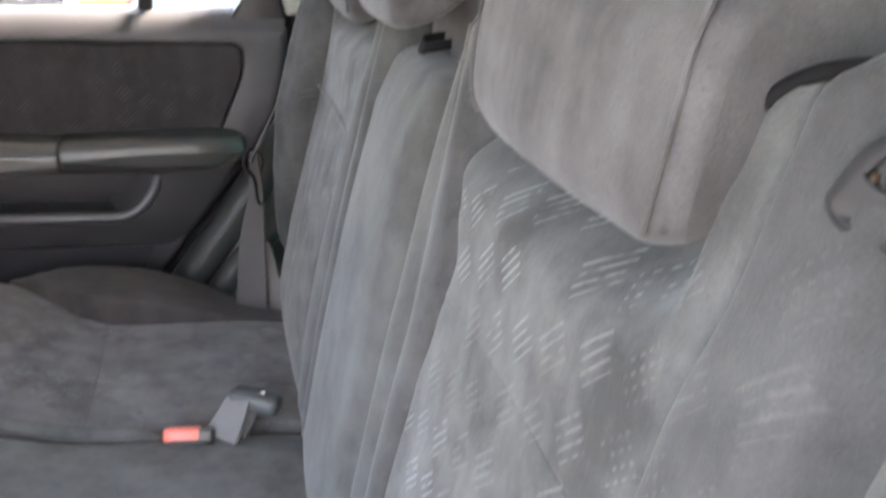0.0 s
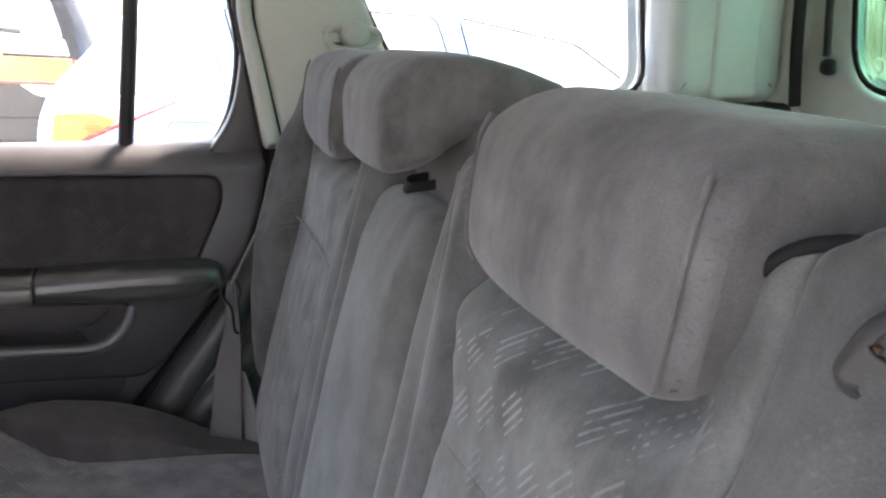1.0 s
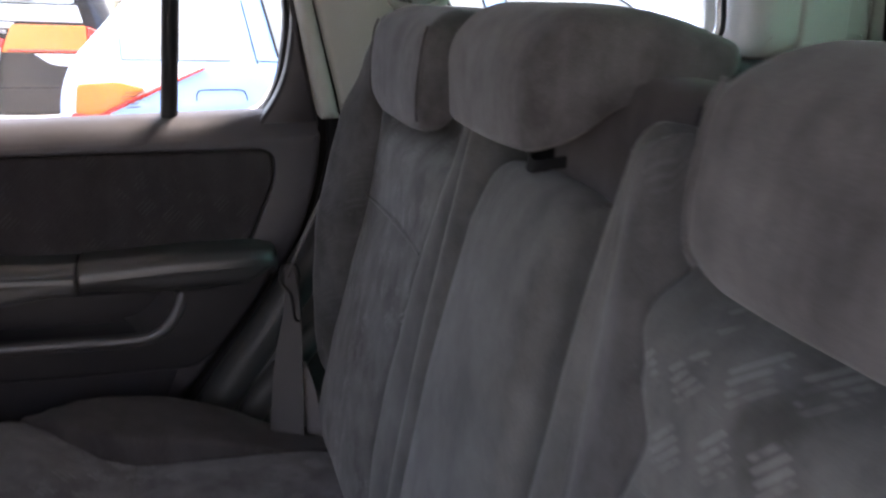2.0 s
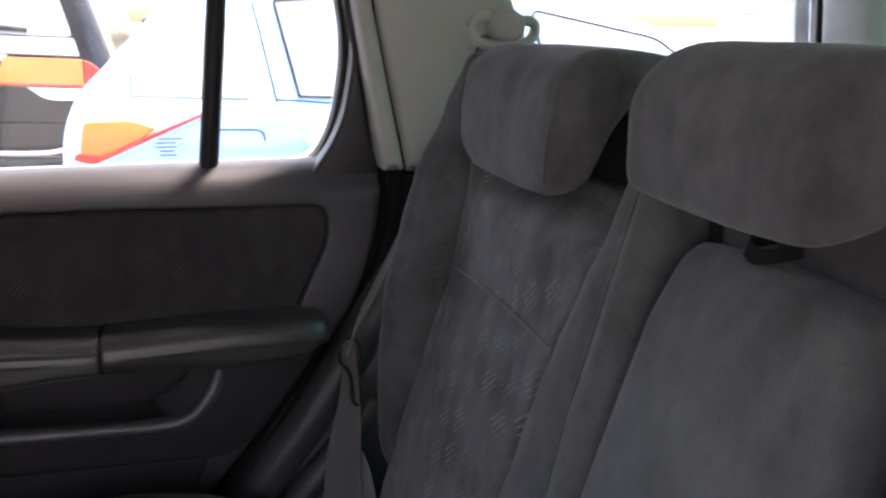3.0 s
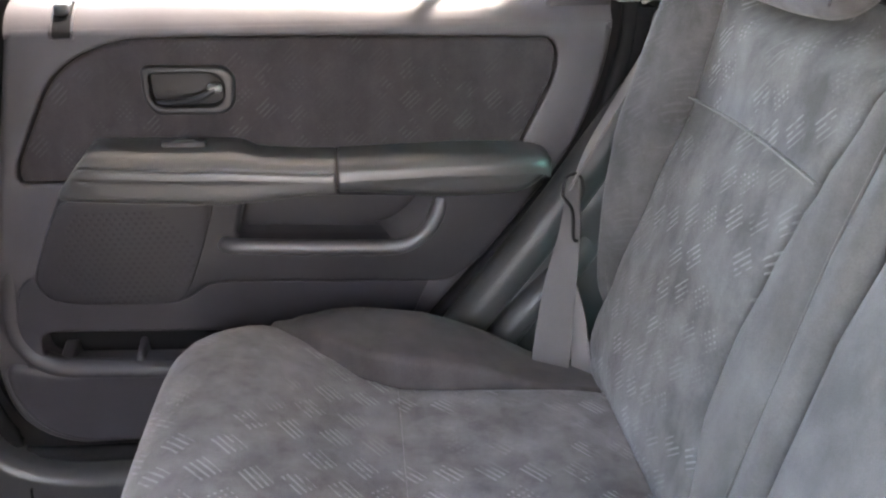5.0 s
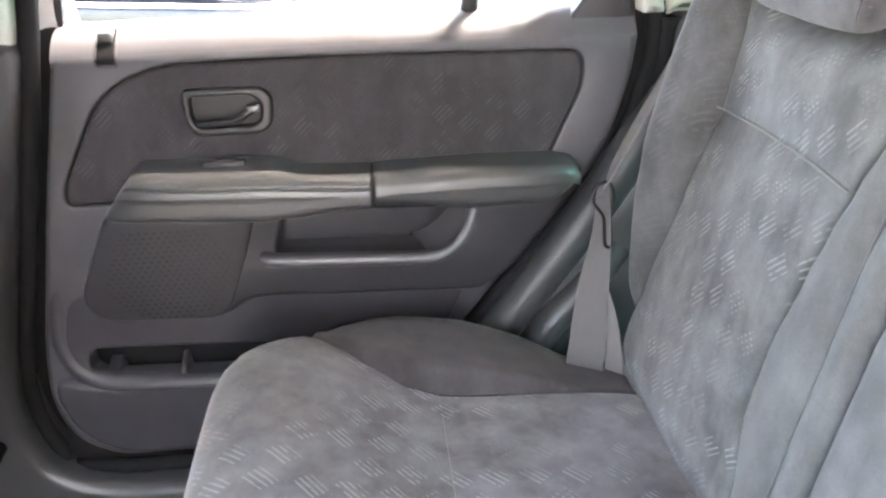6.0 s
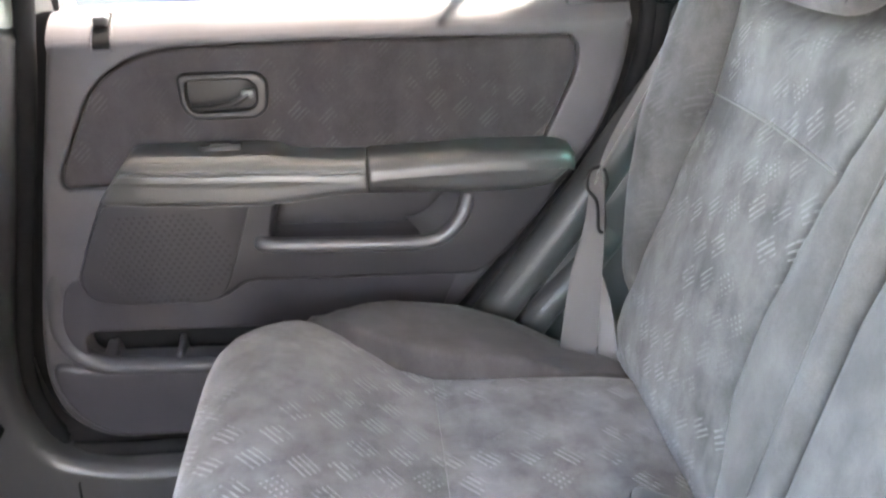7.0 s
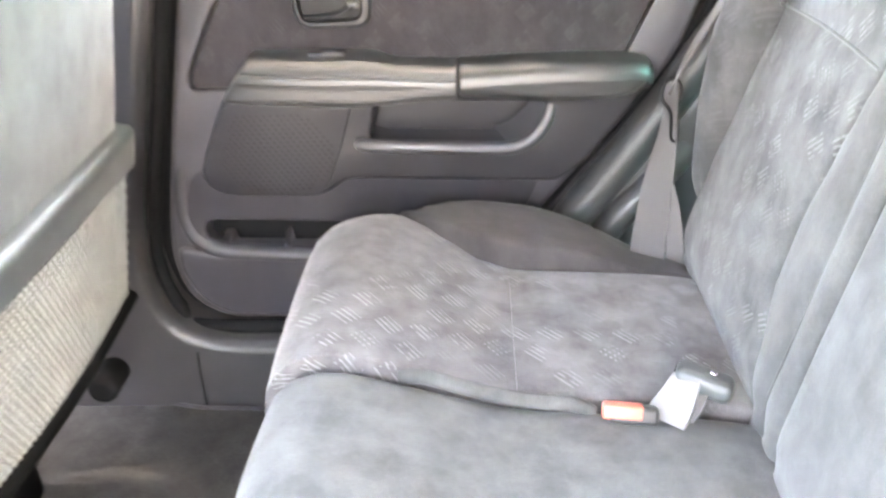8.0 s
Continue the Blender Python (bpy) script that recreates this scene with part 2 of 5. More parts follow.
def lerp_table(tab):
    """A smooth function through (x, y) pairs in rising x."""
    xs = [p[0] for p in tab]
    ys = [p[1] for p in tab]

    def f(x):
        if x <= xs[0]:
            return ys[0]
        if x >= xs[-1]:
            return ys[-1]
        i = max(k for k in range(len(xs) - 1) if xs[k] <= x)
        t = (x - xs[i]) / (xs[i + 1] - xs[i])
        t = t * t * (3 - 2 * t)
        return ys[i] + (ys[i + 1] - ys[i]) * t
    return f


def const(v):
    return lambda _: v


def pillow(name, mat, parent, left, right, low, high, world_of, radius=0.012, crown=0.0, depth=0.05,
           nu=18, nv=26, extra=None, label="", edges=(1, 1, 1, 1), wrinkle=0.0015):
    """A soft panel: a from left(v) to right(v), b from low(u) to high(u), rounded at its seams and closed behind."""
    def rnd(e):
        k = min(1.0, max(0.0, e / radius))
        return math.sqrt(max(0.0, 1 - (1 - k) ** 2))
    verts, uvs, grid, flat_ab = [], [], [], []
    for i in range(nu + 1):
        u = 0.5 - 0.5 * math.cos(math.pi * i / nu)
        col = []
        for j in range(nv + 1):
            v = 0.5 - 0.5 * math.cos(math.pi * j / nv)
            b0, b1 = low(u), high(u)
            b = b0 + (b1 - b0) * v
            a0, a1 = left(b), right(b)
            a = a0 + (a1 - a0) * u
            w, h = abs(a1 - a0), abs(b1 - b0)
            e = 1.0
            if edges[0]:
                e *= rnd(u * w)
            if edges[1]:
                e *= rnd((1 - u) * w)
            if edges[2]:
                e *= rnd(v * h)
            if edges[3]:
                e *= rnd((1 - v) * h)
            off = radius * (e - 1) + crown * math.sin(math.pi * u) ** 0.8 * math.sin(math.pi * v) ** 0.8
            if extra:
                off += extra(a, b)
            if wrinkle:
                off += wrinkle * noise.noise((a * 9, b * 9, len(name))) * e
            col.append(len(verts))
            here = world_of(a, b, off)
            verts.append(here)
            uvs.append((here.y, b))
            flat_ab.append((a, b))
        grid.append(col)
    faces = []
    for i in range(nu):
        for j in range(nv):
            faces.append((grid[i][j], grid[i + 1][j], grid[i + 1][j + 1], grid[i][j + 1]))
    rim = [grid[i][0] for i in range(nu)] + [grid[nu][j] for j in range(nv)] + [grid[i][nv] for i in range(nu, 0, -1)] + [grid[0][j] for j in range(nv, 0, -1)]
    back = []
    for k in rim:
        a, b = flat_ab[k]
        back.append(len(verts))
        verts.append(world_of(a, b, -depth))
        uvs.append((verts[-1].y - depth, b))
    n = len(rim)
    for k in range(n):
        faces.append((rim[k], rim[(k + 1) % n], back[(k + 1) % n], back[k]))
    c = len(verts)
    verts.append(sum((Vector(verts[k]) for k in back), Vector()) / n)
    uvs.append((0, 0))
    for k in range(n):
        faces.append((back[k], back[(k + 1) % n], c))
    return put(name, verts, faces, mat, parent, label, uvs)


def rounded(points, radius=0.02, steps=5):
    """A closed outline with its corners rounded; a point may carry its own radius."""
    out = []
    n = len(points)
    for i, p in enumerate(points):
        r = p[2] if len(p) > 2 else radius
        p0, p1, p2 = Vector(points[i - 1][:2]), Vector(p[:2]), Vector(points[(i + 1) % n][:2])
        d0, d1 = p0 - p1, p2 - p1
        cut = min(r, d0.length * 0.49, d1.length * 0.49)
        if cut < 1e-4:
            out.append(p1)
            continue
        a, b = p1 + d0.normalized() * cut, p1 + d1.normalized() * cut
        for k in range(steps + 1):
            t = k / steps
            out.append((1 - t) ** 2 * a + 2 * t * (1 - t) * p1 + t * t * b)
    return out


def inset(loop, d):
    """The outline moved inwards by d."""
    area = sum(loop[i - 1].x * loop[i].y - loop[i].x * loop[i - 1].y for i in range(len(loop)))
    sg = 1 if area > 0 else -1
    out = []
    n = len(loop)
    for i in range(n):
        t = loop[(i + 1) % n] - loop[i - 1]
        if t.length < 1e-9:
            out.append(loop[i].copy())
            continue
        t.normalize()
        out.append(loop[i] + Vector((-t.y, t.x)) * d * sg)
    return out


def plate(name, mat, parent, outline, world_of, depth, edge=0.006, holes=(), top=0.0, label="", steps=3, hole_edge=None, back=False):
    """A moulded plate with rounded rims and holes; world_of takes (a, b, off)."""
    bm = bmesh.new()
    rims = []

    def ring(loop, off):
        return [bm.verts.new(world_of(p.x, p.y, off)) for p in loop]

    def bridge(r0, r1):
        n = len(r0)
        for k in range(n):
            try:
                bm.faces.new((r0[k], r0[(k + 1) % n], r1[(k + 1) % n], r1[k]))
            except ValueError:
                pass
    flat = {}
    for idx, loop in enumerate([outline, *holes]):
        sgn = 1 if idx == 0 else -1
        ee = edge if idx == 0 or hole_edge is None else hole_edge
        prev = ring(loop, top - depth)
        if idx == 0 and back:
            bm.faces.new(prev)
        for k in range(steps + 1):
            ang = math.pi / 2 * k / steps
            cur = ring(inset(loop, sgn * ee * (1 - math.cos(ang))), top - ee + ee * math.sin(ang))
            bridge(prev, cur)
            prev = cur
        rims.append(prev)
        for vtx, p in zip(prev, inset(loop, sgn * ee)):
            flat[vtx] = p
    # the flat face is filled in its own plane, so that curved bases do not upset the fill
    flat_loops = [[Vector((flat[v].x, flat[v].y, 0)) for v in rim] for rim in rims]
    everyone = [v for rim in rims for v in rim]
    for tri in tessellate_polygon(flat_loops):
        try:
            bm.faces.new([everyone[k] for k in tri])
        except ValueError:
            pass
    bm.verts.index_update()
    verts = [v.co.copy() for v in bm.verts]
    faces = [[v.index for v in f.verts] for f in bm.faces]
    bm.free()
    return put(name, verts, faces, mat, parent, label, [(v.x, v.z) for v in verts])


def loaf(name, mat, parent, profile, y0, y1, rnd=0.03, label="", steps=6, taper=None, puff=0.0, wrinkle=0.0, sink=None, half=None):
    """A padded block: an (x, z) outline carried from y0 to y1, with rounded ends."""
    rings = []
    n = len(profile)
    ctr = sum(profile, Vector((0, 0))) / n
    stations = []
    sunk = rnd if sink is None else sink
    for k in range(steps + 1):
        a = math.pi / 2 * k / steps
        stations.append((y0 + rnd * (1 - math.cos(a)), sunk * (1 - math.sin(a))))
    mids = 8
    for k in range(1, mids):
        stations.append((y0 + rnd + (y1 - y0 - 2 * rnd) * k / mids, 0.0))
    for k in range(steps, -1, -1):
        a = math.pi / 2 * k / steps
        stations.append((y1 - rnd * (1 - math.cos(a)), sunk * (1 - math.sin(a))))
    verts, faces, uvs = [], [], []
    for y, d in stations:
        t = (y - y0) / (y1 - y0)
        d2 = d - puff * math.sin(math.pi * t)
        lp = inset(profile, d2) if half is None else [ctr + Vector(((p - ctr).x * (1 - d2 / half[0]), (p - ctr).y * (1 - d2 / half[1]))) for p in profile]
        ids = []
        for p in lp:
            yy = y
            if taper:
                yy = taper(y, p.x, p.y)
            q = Vector((p.x, yy, p.y))
            if wrinkle:
                dirn = (p - ctr).normalized()
                w = wrinkle * noise.noise(q * 14)
                q += Vector((dirn.x * w, 0, dirn.y * w))
            ids.append(len(verts))
            verts.append(q)
            uvs.append((yy, p.y))
        rings.append(ids)
    for r0, r1 in zip(rings, rings[1:]):
        for k in range(n):
            faces.append((r0[k], r0[(k + 1) % n], r1[(k + 1) % n], r1[k]))
    for r in (rings[0], rings[-1]):
        for tri in tessellate_polygon([[Vector((verts[k].x, verts[k].z, 0)) for k in r]]):
            faces.append(tuple(r[k] for k in tri))
    return put(name, verts, faces, mat, parent, label, uvs)


def smooth_path(points, per=6, closed=False):
    pts = [Vector(p) for p in points]
    n = len(pts)
    out = []
    for i in range(n if closed else n - 1):
        p0 = pts[(i - 1) % n] if closed or i > 0 else pts[i]
        p1, p2 = pts[i], pts[(i + 1) % n]
        p3 = pts[(i + 2) % n] if closed or i + 2 < n else p2
        for k in range(per):
            t = k / per
            out.append(0.5 * (2 * p1 + (p2 - p0) * t + (2 * p0 - 5 * p1 + 4 * p2 - p3) * t * t + (3 * p1 - p0 - 3 * p2 + p3) * t ** 3))
    if not closed:
        out.append(pts[-1])
    return out


def tube(name, mat, parent, points, radius, sides=8, closed=False, label="", per=6, flat=1.0):
    path = smooth_path(points, per, closed)
    n = len(path)
    verts, faces, rings = [], [], []
    ref = Vector((0.13, 0.31, 0.94))
    for i, p in enumerate(path):
        t = (path[(i + 1) % n] if closed or i + 1 < n else p) - (path[i - 1] if closed or i else p)
        t.normalize()
        s = t.cross(ref).normalized()
        w = s.cross(t)
        ids = []
        for k in range(sides):
            a = 2 * math.pi * k / sides
            ids.append(len(verts))
            verts.append(p + s * radius * math.cos(a) * flat + w * radius * math.sin(a))
        rings.append(ids)
    pairs = list(zip(rings, rings[1:])) + ([(rings[-1], rings[0])] if closed else [])
    for r0, r1 in pairs:
        for k in range(sides):
            faces.append((r0[k], r0[(k + 1) % sides], r1[(k + 1) % sides], r1[k]))
    if not closed:
        faces += [tuple(rings[0]), tuple(rings[-1])]
    return put(name, verts, faces, mat, parent, label)


def ribbon(name, mat, parent, centre, widths, thick=0.0016, label="", per=6):
    """A flat strap through the points, with its half width as a vector at each."""
    c = smooth_path(centre, per)
    w = smooth_path(widths, per)
    verts, faces, uvs, rings = [], [], [], []
    run = 0.0
    for i, (p, h) in enumerate(zip(c, w)):
        t = (c[min(i + 1, len(c) - 1)] - c[max(i - 1, 0)]).normalized()
        nrm = t.cross(h).normalized() * thick
        if i:
            run += (p - c[i - 1]).length
        ids = []
        for q, uu in ((p - h + nrm, 0), (p + h + nrm, 0.047), (p + h - nrm, 0.047), (p - h - nrm, 0)):
            ids.append(len(verts))
            verts.append(q)
            uvs.append((run, uu))
        rings.append(ids)
    for r0, r1 in zip(rings, rings[1:]):
        for k in range(4):
            faces.append((r0[k], r0[(k + 1) % 4], r1[(k + 1) % 4], r1[k]))
    faces += [tuple(rings[0]), tuple(rings[-1])]
    return put(name, verts, faces, mat, parent, label, uvs)


def block(name, mat, parent, x0, x1, y0, y1, z0, z1, bevel=0.004, label="", seg=2):
    bm = bmesh.new()
    bmesh.ops.create_cube(bm, size=1, matrix=Matrix.LocRotScale(((x0 + x1) / 2, (y0 + y1) / 2, (z0 + z1) / 2), None, (x1 - x0, y1 - y0, z1 - z0)))
    if bevel:
        bmesh.ops.bevel(bm, geom=bm.edges[:], offset=bevel, segments=seg, profile=0.5, affect="EDGES")
    bm.verts.index_update()
    verts = [v.co.copy() for v in bm.verts]
    faces = [[v.index for v in f.verts] for f in bm.faces]
    bm.free()
    return put(name, verts, faces, mat, parent, label, [(v.x, v.z) for v in verts])


def turned(ob, m):
    """Carries a part's mesh to the pose m."""
    ob.data.transform(m)
    return ob


CENTRE = 0.425


def flip(y):
    return 2 * CENTRE - y


# ---- car body ----
body = thing("car_body", "grey-trimmed interior shell of a parked estate car with pale pillars", "car interior", kind="structure", at=(0, CENTRE, -0.1))


def side_world(mirror, base):
    def f(x, z, off):
        y = base - off
        return Vector((x, flip(y) if mirror else y, z))
    return f


OPENING_REAR = [(0.187, 1.33), (0.188, 1.115), (0.230, 0.9), (0.222, 0.8), (0.192, 0.713), (0.157, 0.655), (0.018, 0.486), (-0.036, 0.42), (-0.14, 0.3), (-0.20, 0.225)]
OPENING_FRONT = [(-0.62, 0.216), (-0.672, 0.258), (-0.694, 0.345), (-0.682, 0.45), (-0.630, 0.66), (-0.574, 0.905), (-0.5, 1.33)]
QUARTER_WINDOW = rounded([(0.335, 1.31), (0.43, 1.09), (0.50, 0.985), (0.965, 0.985), (0.93, 1.31)], 0.05)
DOOR_WINDOW = rounded([(-0.50, 1.31), (-0.555, 0.93), (-0.552, 0.898, 0.005), (0.128, 0.898, 0.02), (0.165, 0.95, 0.03), (0.186, 1.06, 0.06), (0.16, 1.2), (0.12, 1.31)], 0.012)
FRONT_WINDOW = rounded([(-1.33, 0.93), (-0.76, 0.92), (-0.68, 1.32), (-0.9, 1.32)], 0.04)
DOOR_GAP = rounded([(x, z) for x, z in OPENING_REAR] + [(x, z) for x, z in OPENING_FRONT], 0.02)

for mirror in (False, True):
    # outer skin
    box = rounded([(-1.5, -0.15), (1.36, -0.15), (1.36, 1.42), (-0.84, 1.42), (-1.5, 0.93)], 0.03)
    holes = [QUARTER_WINDOW, DOOR_GAP] if mirror else [FRONT_WINDOW, QUARTER_WINDOW, DOOR_WINDOW]
    plate("side_panel", M_SHELL, body, box, side_world(mirror, 1.235), 0.02, 0.003, holes, 0.0)
    plate("c_pillar_trim", M_CREAM, body,
          rounded([(0.206, 1.35), (0.207, 1.115), (0.251, 0.893, 0.004), (0.52, 0.893), (0.485, 0.955), (0.415, 1.09), (0.32, 1.33)], 0.022),
          side_world(mirror, 1.133), 0.06, 0.012, label="pale grey moulded pillar trim")
    plate("quarter_trim", M_QUARTER, body,
          rounded([(0.262, 0.889), (0.252, 0.8), (0.228, 0.713), (0.19, 0.645), (0.064, 0.486), (0.002, 0.405), (-0.10, 0.285), (-0.14, 0.2), (0.9, 0.2), (0.9, 0.889)], 0.02),
          side_world(mirror, 1.116), 0.06, 0.03, label="mid grey moulded wheel-arch trim")
    # two soft ridges of the wheel-arch trim
    def yy(y):
        return flip(y) if mirror else y
    tube("trim_ridge", M_QUARTER, body, [(0.33, yy(1.153), 0.86), (0.262, yy(1.143), 0.775), (0.206, yy(1.136), 0.69), (0.127, yy(1.131), 0.575), (0.028, yy(1.128), 0.443), (-0.04, yy(1.130), 0.35)], 0.032, 22)
    tube("trim_ridge", M_QUARTER, body, [(0.20, yy(1.132), 0.555), (0.145, yy(1.115), 0.495), (0.098, yy(1.109), 0.448), (0.066, yy(1.109), 0.40), (0.04, yy(1.111), 0.34)], 0.024, 18)
    plate("d_pillar_trim", M_TAIL_LIT, body, rounded([(0.975, 1.35), (0.98, 0.96), (1.26, 0.96), (1.245, 1.35)], 0.05), side_world(mirror, 1.118), 0.09, 0.045,
          label="pale grey moulded pillar trim")
    plate("d_pillar_cover", M_TAIL_LIT, body, rounded([(1.075, 1.34), (1.075, 0.972), (1.185, 0.972), (1.18, 1.34)], 0.02), side_world(mirror, 1.112), 0.02, 0.012)
    plate("d_pillar_edge", M_TAIL_LIT, body, rounded([(1.262, 1.34), (1.27, 0.93), (1.34, 0.93), (1.34, 1.34)], 0.015), side_world(mirror, 1.15), 0.07, 0.012)
    plate("cargo_trim", M_DARK, body, rounded([(0.9, 0.2), (1.3, 0.2), (1.3, 0.962), (0.9, 0.962)], 0.025), side_world(mirror, 1.13), 0.06, 0.02)
    tube("window_seal", M_BLACK, body, [Vector((p.x, yy(1.185), p.y)) for p in inset(QUARTER_WINDOW, -0.006)], 0.005, 8, True, per=1)
    pane = plate("quarter_glass", M_GLASS, body, inset(QUARTER_WINDOW, -0.006), side_world(mirror, 1.205), 0.004, 0.001, back=True)
    pane.visible_shadow = False
    if not mirror:
        pane = plate("front_door_glass", M_GLASS, body, inset(FRONT_WINDOW, -0.006), side_world(mirror, 1.205), 0.004, 0.001, back=True)
        pane.visible_shadow = False
    # sill and pillar beside the doorway
    plate("sill_and_pillar_trim", M_SILL, body,
          rounded([(0.0, 0.02, 0.03), (0.0, 0.20, 0.03), (-0.1, 0.204), (-0.60, 0.206, 0.05), (-0.685, 0.238, 0.06), (-0.716, 0.345, 0.07), (-0.702, 0.45), (-0.650, 0.66), (-0.592, 0.897, 0.025), (-0.86, 0.897, 0.025), (-0.92, 0.66), (-0.98, 0.04, 0.03)], 0.03),
          side_world(mirror, 1.10), 0.1, 0.022, label="dark grey moulded sill and pillar trim", steps=5)
    tube("trim_joint", M_GAP, body, [(-0.655, yy(1.1), 0.05), (-0.652, yy(1.1), 0.17), (-0.647, yy(1.104), 0.198), (-0.642, yy(1.12), 0.214)], 0.0022, 6)
    plate("b_pillar_upper_trim", M_CREAM, body, rounded([(-0.600, 0.885), (-0.535, 1.34), (-0.72, 1.34), (-0.80, 0.885)], 0.018), side_world(mirror, 1.12), 0.08, 0.016, label="pale grey moulded pillar trim")
    tube("door_seal", M_GAP, body, [(x + 0.008, yy(1.15), z) for x, z in OPENING_REAR] + [(x - 0.011, yy(1.15), z) for x, z in OPENING_FRONT], 0.014, 8)
    tube("door_gap", M_GAP, body, [(0.258, yy(1.152), 0.886)] + [(x + 0.030, yy(1.152), z) for x, z in OPENING_REAR[3:]], 0.02, 10, label="black rubber-lined door gap")
    if mirror:
        tube("pillar_strip", M_CREAM, body, [(0.0375, -0.284, 1.32), (0.1225, -0.284, 1.155), (0.1625, -0.284, 1.09), (0.212, -0.276, 1.0), (0.245, -0.261, 0.9)], 0.014, 10, label="pale edge strip of the open doorway")
    else:
        plate("pillar_strip", M_CREAM, body, rounded([(0.180, 1.345), (0.181, 1.115), (0.217, 0.893, 0.004), (0.248, 0.893, 0.004), (0.204, 1.115), (0.203, 1.345)], 0.012), side_world(False, 1.131), 0.04, 0.010, label="pale edge strip of the door opening")

plate("roof_panel", M_LINING, body, rounded([(-0.84, -0.36), (1.36, -0.36), (1.36, 1.21), (-0.84, 1.21)], 0.03), lambda a, b, o: Vector((a, b, 1.36 - o)), 0.05, 0.01, back=True, label="pale headlining")
plate("floor_pan", M_CARPET, body, rounded([(-1.5, -0.33), (1.36, -0.33), (1.36, 1.19), (-1.5, 1.19)], 0.03), lambda a, b, o: Vector((a, b, 0.05 + o)), 0.08, 0.01, back=True, label="black carpeted floor")
# tailgate end
tail_world = lambda a, b, o: Vector((1.325 - o, a, b))
TAIL_WINDOW = rounded([(flip(1.08), 1.33), (flip(1.03), 0.985, 0.11), (1.03, 0.985, 0.11), (1.08, 1.33)], 0.06, 8)
plate("tailgate", M_TAIL_LIT, body, rounded([(-0.36, 0.0), (1.21, 0.0), (1.21, 1.4), (-0.36, 1.4)], 0.03), tail_world, 0.05, 0.01, [TAIL_WINDOW], hole_edge=0.014)
tube("tailgate_window_seal", M_BLACK, body, [tail_world(p.x, p.y, -0.008) for p in inset(TAIL_WINDOW, 0.012)], 0.006, 8, True, per=1)
pane = plate("tailgate_glass", M_TEAL, body, inset(TAIL_WINDOW, -0.01), lambda a, b, o: Vector((1.345 - o, a, b)), 0.004, 0.001, back=True)
for yy in (lambda v: v, flip):
    strut = tube("gas_strut", M_BLACK, body, [(1.292, yy(1.075), 1.34), (1.29, yy(1.066), 1.2), (1.288, yy(1.05), 1.06)], 0.008, 10, label="black tailgate gas strut")
    turned(block("strut_mount", M_BLACK, strut, -0.014, 0.014, -0.016, 0.016, -0.016, 0.016, 0.012, "black ball mount", 3), Matrix.Translation((1.293, yy(1.048), 1.04)))
tube("tailgate_seal", M_BLACK, body, [(1.245, 1.1, 1.34), (1.255, 1.1, 1.1), (1.268, 1.1, 0.96)], 0.012, 8)
# front end
FRONT_SCREEN = rounded([(-0.15, 1.03), (1.0, 1.03), (0.93, 1.32), (-0.08, 1.32)], 0.05)


def screen_world(a, b, o):
    return Vector((-1.46 + max(0.0, b - 0.9) * 1.35 + o, a, b))


plate("front_bulkhead", M_DARK, body, rounded([(-0.36, -0.1), (1.21, -0.1), (1.21, 0.9), (1.21, 1.4), (-0.36, 1.4), (-0.36, 0.9)], 0.005), screen_world, 0.05, 0.01, [FRONT_SCREEN])
pane = plate("windscreen", M_GLASS, body, inset(FRONT_SCREEN, -0.01), lambda a, b, o: screen_world(a, b, o - 0.03), 0.004, 0.001, back=True)
pane.visible_shadow = False

plate("door_reveal", M_BLACK, body, rounded([(-0.60, 0.90), (-0.72, 0.45), (-0.73, 0.2), (-0.1, 0.2), (0.1, 0.4), (0.26, 0.65), (0.27, 0.90)], 0.02), side_world(False, 1.222), 0.004, 0.001, (), 0.008)

# ---- far rear door ----
door = thing("rear_door", "closed dark grey car door with velour insert and padded armrest", "car door", at=(-0.2, 1.17, 0.25))


def door_world(x, z, off):
    return Vector((x, 1.148 - off, z))


DOOR_EDGE = rounded([(-0.566, 0.874, 0.013), (-0.620, 0.66), (-0.670, 0.44), (-0.681, 0.345), (-0.660, 0.272), (-0.6, 0.232), (-0.21, 0.228), (-0.14, 0.30), (-0.045, 0.420), (0.008, 0.484), (0.147, 0.655), (0.182, 0.713), (0.211, 0.8), (0.219, 0.874, 0.013)], 0.04)
# the rim along the sill is cut into short steps so that it can roll over
fine = []
for i, p in enumerate(DOOR_EDGE):
    q = DOOR_EDGE[(i + 1) % len(DOOR_EDGE)]
    n = max(1, int((q - p).length / 0.03))
    for k in range(n):
        fine.append(p.lerp(q, k / n))
INSERT = rounded([(-0.588, 0.69), (-0.519, 0.818, 0.09), (-0.440, 0.856, 0.08), (-0.211, 0.857, 0.1), (0.141, 0.848, 0.03), (0.143, 0.80, 0.05), (0.082, 0.668), (-0.28, 0.664), (-0.588, 0.664, 0.03)], 0.03, 7)
PULL = rounded([(-0.288, 0.646), (-0.020, 0.634), (-0.034, 0.588, 0.03), (-0.062, 0.570, 0.03), (-0.306, 0.580)], 0.016, 7)
BIN = rounded([(-0.606, 0.438), (-0.2, 0.420), (-0.2, 0.366), (-0.606, 0.384)], 0.026, 8)
LOCK = rounded([(-0.507, 0.898), (-0.481, 0.898), (-0.483, 0.857), (-0.509, 0.857)], 0.004)
plate("trim_panel", M_TRIM, door, fine, door_world, 0.035, 0.012, [INSERT, BIN, PULL], 0.0, "grey grained plastic door trim", hole_edge=0.004)
